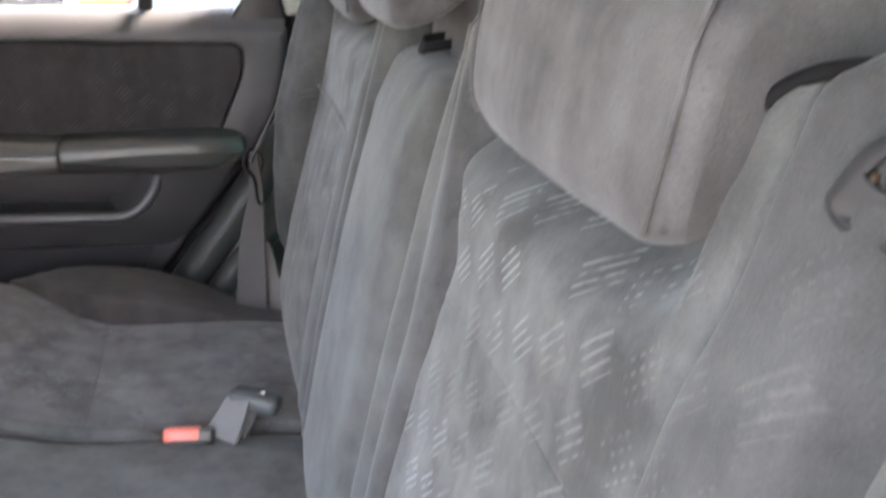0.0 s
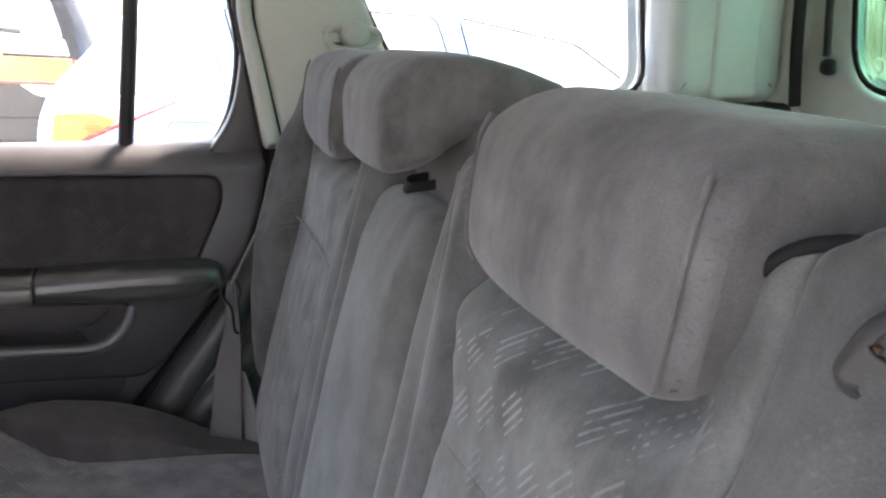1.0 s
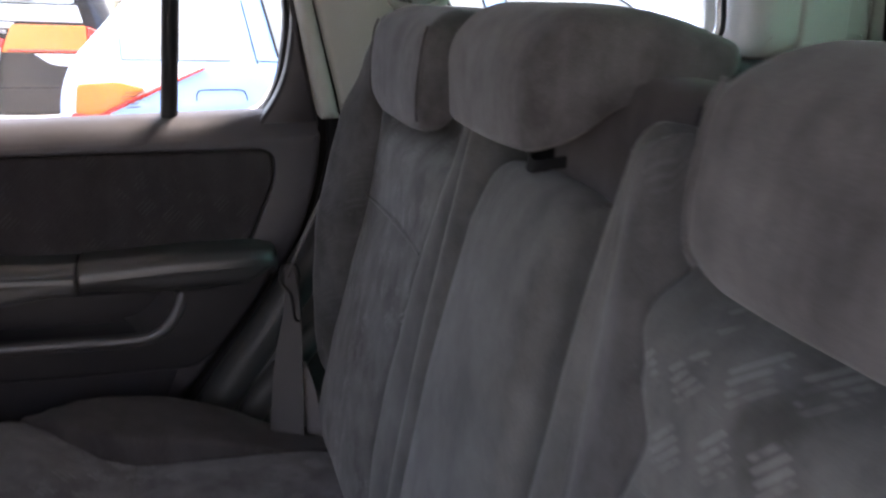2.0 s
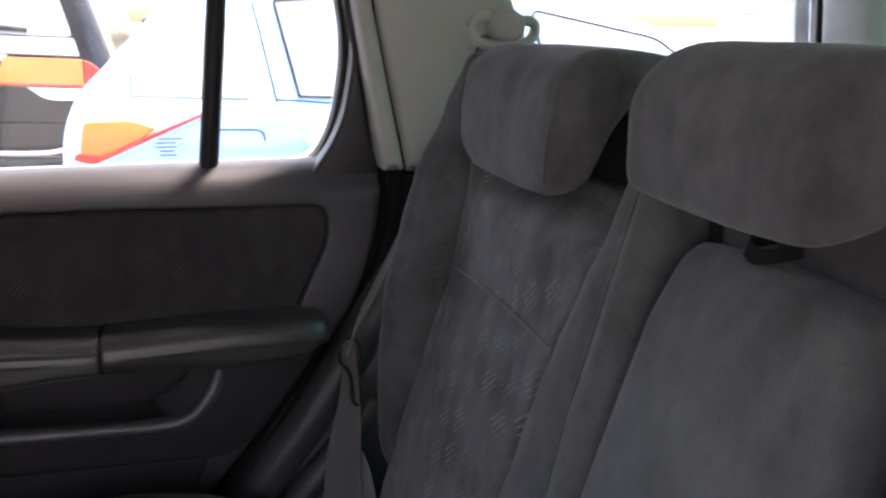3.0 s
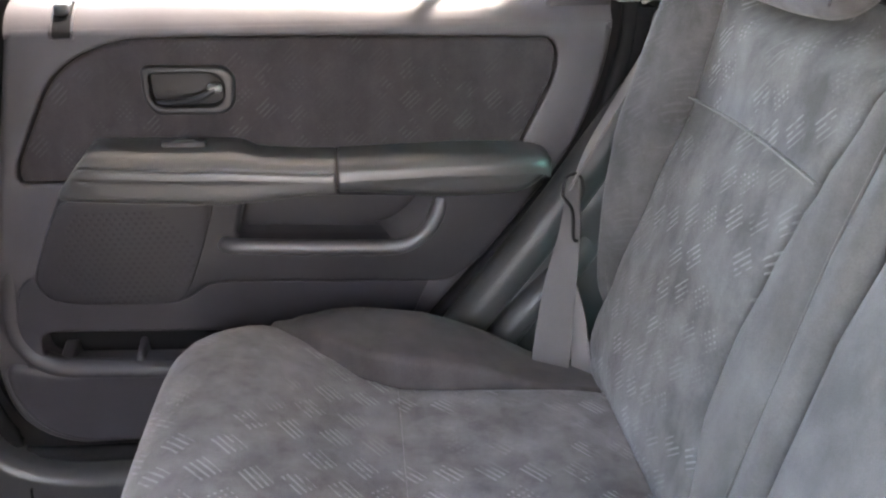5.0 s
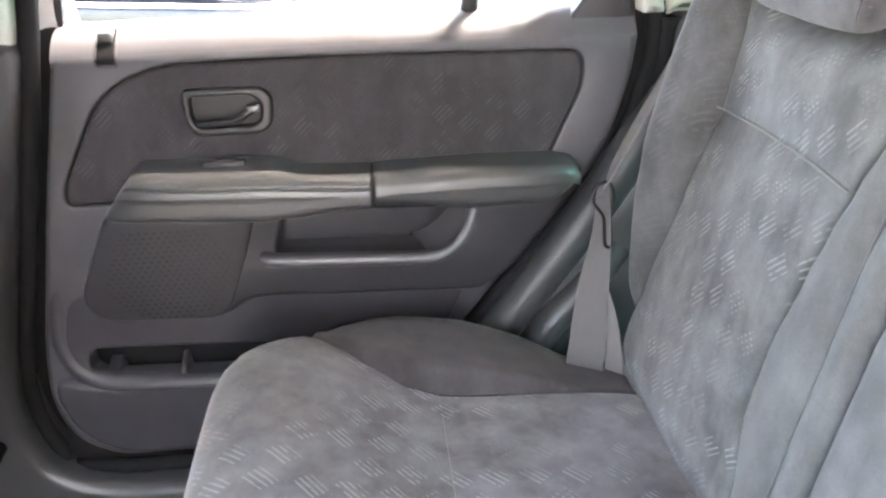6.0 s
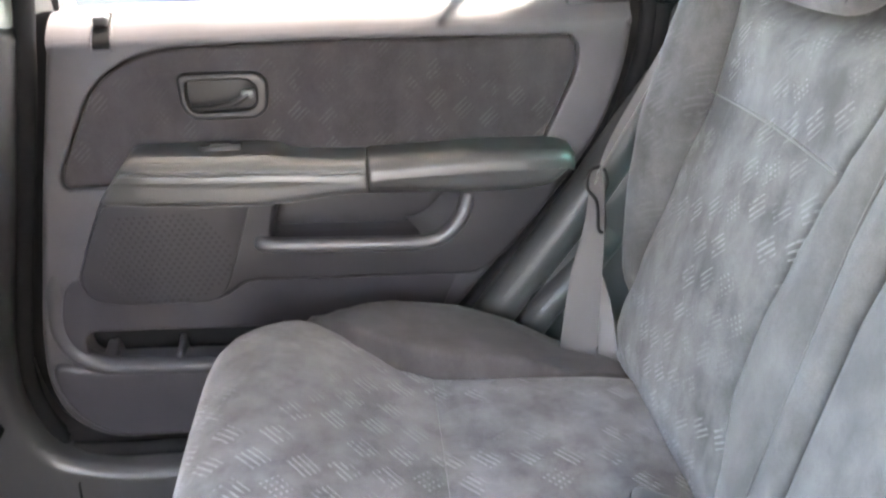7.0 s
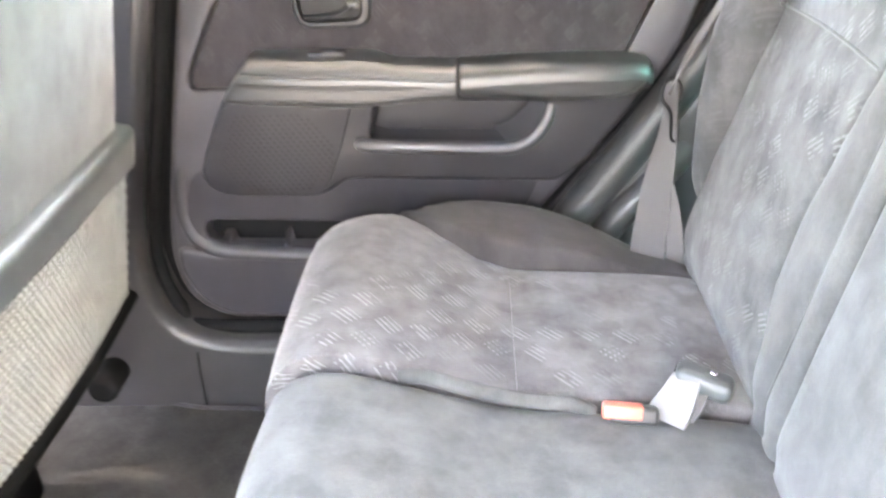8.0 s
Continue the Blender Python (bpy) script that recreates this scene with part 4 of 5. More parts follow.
# a black tube for the shade where the near headrest meets the shoulder
tube("headrest_shade", M_GAP, near_back, [back_world(y, s, o) for y, s, o in ((-0.044, 0.535, -0.014), (-0.0535, 0.540, 0.0), (-0.0590, 0.549, 0.003), (-0.0625, 0.563, 0.003), (-0.0665, 0.579, 0.002), (-0.0735, 0.594, 0.0), (-0.085, 0.604, -0.003), (-0.098, 0.609, -0.004), (-0.111, 0.612, -0.004), (-0.125, 0.614, -0.004))], 0.0031, 10, label="black tube standing in for the shade beside the headrest")

# middle place
mid_seat = thing("middle_seat", "plain grey velour middle place with folding armrest", "car seat", "rear bench seats", at=(0, CENTRE, 0.05))
pillow("middle_backrest", M_PLAIN, mid_seat, lambda b: 0.327 + 0.018 * max(0.0, b - 0.25) / 0.27, lambda b: 0.550 - 0.03 * max(0.0, (b - 0.3) / 0.22), const(-0.10), lambda u: 0.525 - 0.006 * (2 * u - 1) ** 4, back_world, 0.022, 0.012, 0.12, 24, 44,
       lambda a, b: 0.006 + curl(a, b) - 0.012 * max(0.0, (b - 0.46) / 0.06), label="plain grey velour folding armrest", edges=(1, 1, 0, 1))
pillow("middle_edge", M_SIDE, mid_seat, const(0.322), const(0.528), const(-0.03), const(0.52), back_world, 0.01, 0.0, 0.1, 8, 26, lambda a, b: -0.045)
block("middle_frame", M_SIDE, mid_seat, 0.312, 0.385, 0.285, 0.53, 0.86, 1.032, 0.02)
ribbon("pull_strap", M_GAP, mid_seat, [(0.315, 0.462, 0.960), (0.292, 0.461, 0.957), (0.287, 0.450, 0.952), (0.292, 0.439, 0.954), (0.315, 0.437, 0.957)], [(0.002, 0, 0.005)] * 5, 0.0012, "small black fabric pull strap")
pillow("middle_cushion", M_PLAIN, mid_seat, const(0.224), const(0.628), const(B_REAR), const(B_FRONT), cushion_world, 0.022, 0.004, 0.1, 24, 44, lambda a, b: -0.008, "plain grey velour cushion")

# seat base
base = thing("seat_base", "dark carpeted box under the rear bench", "seat base", kind="structure", at=(0, CENTRE, 0.05))
block("base_box", M_CARPET, base, -0.32, 0.5, -0.2, 1.05, 0.05, 0.33, 0.02)
block("back_shell", M_CARPET, base, 0.325, 0.42, -0.14, 0.99, 0.3, 1.028, 0.03)

# ---- headrests ----
SHINGLE = rounded([(0.252, 0.962, 0.03), (0.254, 1.0, 0.02), (0.262, 1.048, 0.03), (0.295, 1.070, 0.035), (0.38, 1.066, 0.04), (0.45, 1.042, 0.02), (0.445, 1.024, 0.01), (0.345, 1.030, 0.03), (0.316, 1.004, 0.03), (0.296, 0.948, 0.015), (0.286, 0.935, 0.012), (0.264, 0.934, 0.02)], 0.02, 7)


def headrest(mirror, label):
    c = flip(0.797) if mirror else 0.806
    out = -1 if mirror else 1
    rest = thing("headrest", label, "headrest", "rear headrests", at=(0.33, c, 1.0))

    def round_off(d, r):
        return r * (1 - math.sqrt(max(0.0, 1 - max(0.0, 1 - d / r) ** 2)))

    def narrow(y, x, z):
        """The front view: corners rounded, a little narrower below; the outer lower corner is cut more."""
        outer = (y - c) * out > 0
        front = max(0.0, min(1.0, (0.34 - x) / 0.05))
        w = 0.127 - round_off(max(0.0, 1.0715 - z), 0.03 if outer else 0.034) - front * round_off(max(0.0, z - 0.932), 0.042 if outer else 0.036)
        w -= 0.10 * front * max(0.0, 1.0 - z)
        if mirror and outer:
            # the outer flank stands clear of the shoulder
            w -= 0.014 * max(0.0, min(1.0, (x - 0.275) / 0.03)) * max(0.0, min(1.0, (1.03 - z) / 0.075)) ** 2
        return c + (y - c) * w / 0.127

    def soften(v):
        # the lower edge climbs towards the outer side
        s = max(0.0, min(1.0, ((c + 0.134 - v.co.y) if mirror else (v.co.y - c + 0.134)) / 0.258))
        low = max(0.0, min(1.0, (1.0 - v.co.z) / 0.064))
        v.co.z += low * ((0.012 + 0.006 * s) if mirror else 0.004 * (1 - s))
    pad = loaf("pad", M_REST, rest, SHINGLE, c - 0.127, c + 0.127, 0.016, "", 7, narrow, 0.002, 0.002, 0.012)
    for v in pad.data.vertices:
        soften(v)
    for sg in (-1, 1):
        ye = c + sg * 0.1185
        line = [(0.2545, 0.951), (0.2524, 0.962), (0.2523, 0.98), (0.2537, 1.0), (0.2570, 1.02), (0.2605, 1.04), (0.2660, 1.053)]
        seam = tube("seam", M_REST, pad, [(x + 0.0004, narrow(ye, x, z), z) for x, z in line], 0.0016, 6)
        verts, faces = [], []
        for k in range(13):
            z = 0.956 + k * 0.0075
            x = 0.2538 + max(0.0, z - 0.985) * 0.11
            y = narrow(c + sg * 0.1245, x, z)
            for dx, dz in ((0.004, -0.0005), (0.0068, -0.0002), (0.0068, 0.0006), (0.004, 0.0003)):
                verts.append(Vector((x + dx, y + sg * (dx - 0.0026) * 0.32 - sg * 0.0002, z + dz)))
            n = len(verts)
            verts += [v - Vector((0, sg * 0.001, 0)) for v in verts[-4:]]
            faces += [(n - 4, n - 3, n - 2, n - 1), (n, n + 1, n + 2, n + 3)] + [(n - 4 + q, n - 4 + (q + 1) % 4, n + (q + 1) % 4, n + q) for q in range(4)]
        stitches = put("stitches", verts, faces, M_REST, pad, "row of short stitches", smooth=False, kind="stuff")
        for ob in (seam, stitches):
            for v in ob.data.vertices:
                soften(v)
    for dy in (-0.055, 0.055):
        tube("post", M_CHROME, rest, [(0.352, c + dy, 0.93), (0.352, c + dy, 1.04)], 0.006, 8)
    return rest


headrest(False, "grey velour headrest over the far backrest")
headrest(True, "worn grey velour headrest beside the open doorway")
mid_rest = thing("headrest", "dark grey velour middle headrest with rounded corners", "headrest", "rear headrests", at=(0.32, CENTRE, 1.0))
MIDDLE = rounded([(0.240, 0.985), (0.238, 1.05, 0.03), (0.27, 1.080, 0.03), (0.35, 1.076, 0.03), (0.415, 1.052, 0.02), (0.41, 1.03, 0.01), (0.345, 1.024, 0.03), (0.304, 1.008, 0.03), (0.276, 0.986, 0.015), (0.250, 0.981, 0.02)], 0.02, 7)
loaf("pad", M_REST, mid_rest, MIDDLE, 0.343, 0.547, 0.030, "", 8, None, 0.003, 0.002, 0.020, (0.088, 0.053))
for dy in (-0.05, 0.05):
    tube("post", M_CHROME, mid_rest, [(0.325, CENTRE + dy, 0.93), (0.325, CENTRE + dy, 1.02)], 0.006, 8)

# ---- seat release latch on the near shoulder ----
latch = thing("seat_latch", "dark grey plastic seat release latch in its recess", "latch", at=(0.31, -0.11, 0.99))


def latch_world(a, z, o):
    """Along the rounded shoulder: across the front corner first, then rearwards."""
    k = min(a, 0.028)
    x, y = 0.276 + 0.5 * k, -0.122 - 0.866 * k
    nx, ny = -0.866, -0.5
    if a > 0.028:
        x, y = x + 0.95 * (a - 0.028), y - 0.31 * (a - 0.028)
        nx, ny = -0.31, -0.95
    return Vector((x + nx * (o + 0.004), y + ny * (o + 0.004), z))


LATCH = rounded([(0.001, 1.002), (0.010, 1.0215), (0.024, 1.030), (0.05, 1.036), (0.072, 1.03), (0.072, 0.984), (0.05, 0.982), (0.028, 0.988), (0.006, 0.9945)], 0.007)
LATCH_HOLE = rounded([(0.012, 1.013), (0.0165, 1.019), (0.03, 1.0265), (0.06, 1.026), (0.06, 1.004), (0.028, 1.006), (0.015, 1.0105)], 0.003)
M_LATCH = plastic("latch plastic", (0.03, 0.0295, 0.031), 0.5, 900, 0.0003, 0.3)
bz = plate("latch_bezel", M_LATCH, latch, LATCH, latch_world, 0.02, 0.004, [LATCH_HOLE], 0.003, "grey plastic surround", hole_edge=0.0012, steps=4)
plate("latch_cup", M_LATCH, bz, inset(LATCH, 0.006), latch_world, 0.004, 0.001, (), -0.009)
tube("latch_lever", M_LATCH, latch, [latch_world(0.018, 1.0115, -0.003), latch_world(0.03, 1.012, -0.002), latch_world(0.058, 1.014, -0.002)], 0.0052, 10)
tube("latch_edge", M_LATCH, bz, [latch_world(0.0125, 1.014, 0.002), latch_world(0.0165, 1.0195, 0.002), latch_world(0.024, 1.024, 0.002), latch_world(0.032, 1.0275, 0.002)], 0.0011, 6)
pin_at = latch_world(0.0145, 1.0115, 0.0)
block("latch_pin", simple("amber pin", (0.08, 0.045, 0.025), 0.5), latch, pin_at.x - 0.0012, pin_at.x + 0.0012, pin_at.y - 0.0012, pin_at.y + 0.0012, pin_at.z - 0.0015, pin_at.z + 0.0015, 0.0004, "small amber lock pin")

# ---- far seat belt ----
belt = thing("seat_belt", "grey seat belt hanging from the pillar beside the far seat", "seat belt", at=(0.14, 1.03, 0.44))
ribbon("upper_webbing", M_BELT, belt, [(0.335, 1.062, 1.075), (0.30, 1.055, 1.0), (0.238, 1.046, 0.86), (0.165, 1.04, 0.725), (0.143, 1.036, 0.672)],
       [(0.012, 0.018, 0), (0.008, 0.02, 0), (0.004, 0.022, 0.0), (0.004, 0.02, 0), (0.006, 0.012, -0.004)], label="grey woven webbing")
ribbon("lower_webbing", M_BELT, belt, [(0.145, 1.035, 0.69), (0.144, 1.03, 0.62), (0.132, 1.02, 0.53), (0.118, 1.006, 0.36)],
       [(0.006, -0.008, 0), (0.011, -0.008, 0), (0.021, -0.008, 0.0), (0.027, -0.008, 0)], label="grey woven webbing")
ribbon("back_webbing", M_BELT_MID, belt, [(0.158, 1.035, 0.53), (0.163, 1.02, 0.48), (0.172, 1.003, 0.36)], [(0.003, -0.002, 0), (0.009, -0.005, 0), (0.015, -0.008, 0)], label="pale woven webbing")
tube("belt_guide", M_BLACK, belt, [(0.133, 1.026, 0.693), (0.128, 1.022, 0.672), (0.142, 1.02, 0.65), (0.146, 1.02, 0.612), (0.153, 1.022, 0.606), (0.156, 1.026, 0.62), (0.153, 1.028, 0.655), (0.158, 1.03, 0.675), (0.15, 1.03, 0.695)], 0.0024, 8, True, "black plastic belt loop")
anchor = thing("belt_anchor", "pale grey upper seat belt anchor on the pillar", "belt anchor", at=(0.35, 1.06, 1.08))
tube("anchor_loop", M_CREAM, anchor, [(0.312, 1.052, 1.088), (0.32, 1.046, 1.067), (0.35, 1.042, 1.062), (0.385, 1.046, 1.066), (0.398, 1.052, 1.085), (0.385, 1.052, 1.094), (0.35, 1.05, 1.09), (0.325, 1.052, 1.098)], 0.007, 10, True)
loaf("anchor_cap", M_CREAM, anchor, [Vector((0.358 + 0.024 * math.cos(2 * math.pi * k / 20), 1.087 + 0.022 * math.sin(2 * math.pi * k / 20))) for k in range(20)], 1.035, 1.075, 0.012, "pale rounded bolt cover")

# ---- belt buckles on the cushion ----
buckle = thing("belt_buckle", "belt buckle with red release button lying on the cushion", "belt buckle", at=(0.0, 0.61, 0.45))
turn = Matrix.Translation((0.0, 0.612, 0.453)) @ Matrix.Rotation(radians(-8), 4, "Z") @ Matrix.Rotation(radians(-28), 4, "X")
shell = turned(block("buckle_shell", M_ARM, buckle, 0.006, 0.062, -0.012, 0.014, -0.014, 0.006, 0.005), turn)
turned(block("release_button", M_RED, shell, 0.0, 0.046, -0.0125, 0.0135, -0.010, 0.0075, 0.004, "red release button", 3), turn)
strap = thing("buckle_strap", "pale folded webbing loop with a dark plastic buckle head", "belt buckle", at=(0.08, 0.62, 0.46))
ribbon("webbing_loop", M_BELT_PALE, strap, [(0.066, 0.600, 0.444), (0.074, 0.604, 0.455), (0.084, 0.613, 0.47), (0.093, 0.623, 0.483), (0.104, 0.631, 0.486)],
       [(0.019, -0.016, 0.0), (0.018, -0.015, 0.0), (0.016, -0.011, 0.0), (0.014, -0.008, 0.0), (0.013, -0.008, 0)], 0.003, "pale woven webbing")
ribbon("webbing_back", M_BELT, strap, [(0.086, 0.604, 0.444), (0.098, 0.612, 0.462), (0.108, 0.626, 0.48)], [(0.012, -0.009, 0.0)] * 3, 0.002, "grey woven webbing")
hd = Matrix.Translation((0.113, 0.629, 0.476)) @ Matrix.Rotation(radians(-24), 4, "Z") @ Matrix.Rotation(radians(10), 4, "Y") @ Matrix.Rotation(radians(-12), 4, "X")
M_HEAD = plastic("grey buckle plastic", (0.06, 0.066, 0.068), 0.38, 700, 0.0002, 0.5)
head = turned(block("buckle_head", M_HEAD, strap, -0.032, 0.034, -0.018, 0.018, -0.014, 0.013, 0.010, "dark grey plastic buckle head", 4), hd)
turned(block("head_mouth", M_GAP, head, -0.0325, -0.02, -0.012, 0.012, -0.010, 0.006, 0.002), hd)
turned(block("chrome_tongue", M_CHROME, head, 0.004, 0.012, -0.004, 0.004, 0.0115, 0.0142, 0.001, "worn chrome stud"), hd)

# ---- front seat with its net pocket ----
front = thing("front_seat", "pale grey velour front seat back with a net pocket", "car seat", at=(-0.7, 0.74, 0.05))


def front_world(y, s, off):
    return Vector((-0.711 + LEAN_S * s + LEAN_C * off, y, 0.35 + LEAN_C * s - LEAN_S * off))


fb = pillow("backrest", M_FRONT, front, const(0.47), lambda b: 1.008, const(0.0), const(0.76), front_world, 0.03, 0.0, 0.16, 20, 24, lambda a, b: -0.012, "pale grey velour seat back")
pillow("back_panel", M_FRONT, fb, const(0.482), lambda b: 0.994, const(0.29), const(0.745), front_world, 0.02, 0.01, 0.03, 16, 24)
net = pillow("pocket_backing", M_POCKET, front, const(0.478), const(0.992), const(0.02), const(0.26), front_world, 0.012, 0.006, 0.02, 14, 12, lambda a, b: -0.004, "dark pocket backing")
pillow("elastic_band", M_BAND, front, const(0.474), const(0.998), const(0.262), const(0.325), front_world, 0.012, 0.004, 0.03, 20, 12, lambda a, b: 0.024, "grey elastic pocket band")
verts, faces = [], []
ROW, COL = 0.0094, 0.0116
for r in range(27):
    b0 = 0.038 + r * ROW
    for c in range(43):
        a0 = 0.482 + c * COL + (COL / 2 if r % 2 else 0.0)
        sag = 0.012 + 0.010 * math.sin(math.pi * (a0 - 0.482) / 0.508)
        k0 = len(verts)
        for q in range(8):
            ang = math.pi / 4 * q
            ca, sa = math.cos(ang), math.sin(ang)
            big = 0.5 / max(abs(ca), abs(sa))
            verts.append(front_world(a0 + ca * big * COL, b0 + sa * big * ROW, sag - 0.0003))
            verts.append(front_world(a0 + ca * COL * 0.44 + sa * 0.0016, b0 + sa * ROW * 0.42, sag + 0.0004))
            verts.append(front_world(a0 + ca * COL * 0.43 + sa * 0.0016, b0 + sa * ROW * 0.41, sag - 0.0006))
        for q in range(8):
            p0, p1 = k0 + 3 * q, k0 + 3 * ((q + 1) % 8)
            faces += [(p0, p1, p1 + 1, p0 + 1), (p0 + 1, p1 + 1, p1 + 2, p0 + 2)]
put("net", verts, faces, M_NET, front, "pale grey knitted net", kind="stuff")
tube("net_edge", M_POCKET, front, [front_world(0.476, 0.036, 0.012), front_world(0.74, 0.032, 0.022), front_world(0.994, 0.034, 0.012)], 0.012, 8)
loaf("seat_hinge_cover", M_GAP, front, [Vector((-0.775 + 0.026 * math.cos(2 * math.pi * k / 16), 0.205 + 0.026 * math.sin(2 * math.pi * k / 16))) for k in range(16)], 0.97, 1.045, 0.012, "black hinge cover")
block("seat_frame", M_GAP, front, -1.0, -0.87, 0.5, 0.9, 0.05, 0.40, 0.02, "black seat frame")

# ---- floor mat ----
mat = thing("floor_mat", "taupe carpet floor mat in the rear footwell", "floor mat", at=(-0.6, 0.8, 0.06))
MAT = rounded([(-0.9, 0.56), (-0.36, 0.56), (-0.36, 1.07), (-0.54, 1.082), (-0.664, 1.088), (-0.743, 1.112), (-0.835, 1.148), (-0.903, 1.154), (-0.92, 1.12), (-0.918, 1.05)], 0.03)


def mat_world(a, b, o):
    """The sheet ripples a little and curls up along the sill."""
    return Vector((a, b, 0.068 + o + 0.004 * noise.noise((a * 6, b * 6, 0)) + 0.012 * max(0.0, (b - 1.02) / 0.12) ** 2))


plate("carpet_sheet", M_MAT, mat, MAT, mat_world, 0.012, 0.004, back=True)
tube("mat_binding", M_RIM, mat, [mat_world(p.x, p.y, 0.001) for p in MAT], 0.0045, 6, True, "grey stitched binding", per=1)

# ---- outside ----
GROUND = -0.42
M_ASPHALT = carpet("asphalt", (0.16, 0.16, 0.155))
M_BLUE = simple("blue car paint", (0.32, 0.56, 0.98), 0.25, 0.0, 0.5, 0.9, 3, 0.05)
M_NAVY = simple("black car paint", (0.006, 0.006, 0.008), 0.2, 0.0, 0.3, 0.15, 3, 0.05)
M_SILVER = simple("silver trim", (0.55, 0.56, 0.56), 0.3, 0.6, vary=0.05)
M_LENS_RED = simple("red lamp lens", (0.7, 0.03, 0.02), 0.15, coat=0.6, vary=0.05)
M_LENS_AMBER = simple("amber lamp lens", (0.75, 0.2, 0.03), 0.15, coat=0.6, vary=0.08)
M_LENS_CLEAR = simple("clear lamp lens", (0.8, 0.8, 0.8), 0.15, coat=0.6, vary=0.05)
# opaque panes, their pale colour standing in for mirrored sky
M_PALEGLASS = simple("glass with sky reflection in its colour", (0.38, 0.42, 0.42), 0.05, spec=0.9)
M_TYRE = simple("tyre rubber", (0.02, 0.02, 0.02), 0.8)
M_PLATE = simple("pale yellow plate", (0.75, 0.72, 0.45), 0.4, vary=0.05)

ground = put("ground", [(-400, -400, GROUND), (400, -400, GROUND), (400, 400, GROUND), (-400, 400, GROUND)], [(0, 1, 2, 3)], M_ASPHALT, smooth=False)
tagged(ground, "grey asphalt of a parking place", "ground", kind="structure")

# an added wall, out of view, that cuts the light from the near side
wall = block("light_block_wall", simple("grey rendered wall", (0.3, 0.3, 0.29), 0.9, scale=4), None, -0.4, 9, -1.15, -0.95, GROUND, 2.6, 0)
tagged(wall, "added unseen plain wall that keeps light off the near side", "wall", kind="structure")


def wheel(parent, x, y, z, r, axis="Y"):
    prof = [(0.0, 0.03), (r * 0.55, 0.03), (r * 0.62, 0.06), (r * 0.64, 0.085), (r * 0.92, 0.095), (r, 0.075), (r, -0.075), (r * 0.92, -0.095), (0.0, -0.095)]

    def spin(name, pr, mat, par):
        verts, faces = [], []
        n = 28
        for k in range(n):
            a = 2 * math.pi * k / n
            for rad, w in pr:
                if axis == "Y":
                    verts.append((x + rad * math.cos(a), y - w, z + rad * math.sin(a)))
                else:
                    verts.append((x + w, y + rad * math.cos(a), z + rad * math.sin(a)))
        m = len(pr)
        for k in range(n):
            for j in range(m - 1):
                faces.append((k * m + j, ((k + 1) % n) * m + j, ((k + 1) % n) * m + j + 1, k * m + j + 1))
        return put(name, verts, faces, mat, par)
    w = spin("wheel", prof[3:], M_TYRE, parent)
    spin("rim", prof[:4], M_SILVER, w)


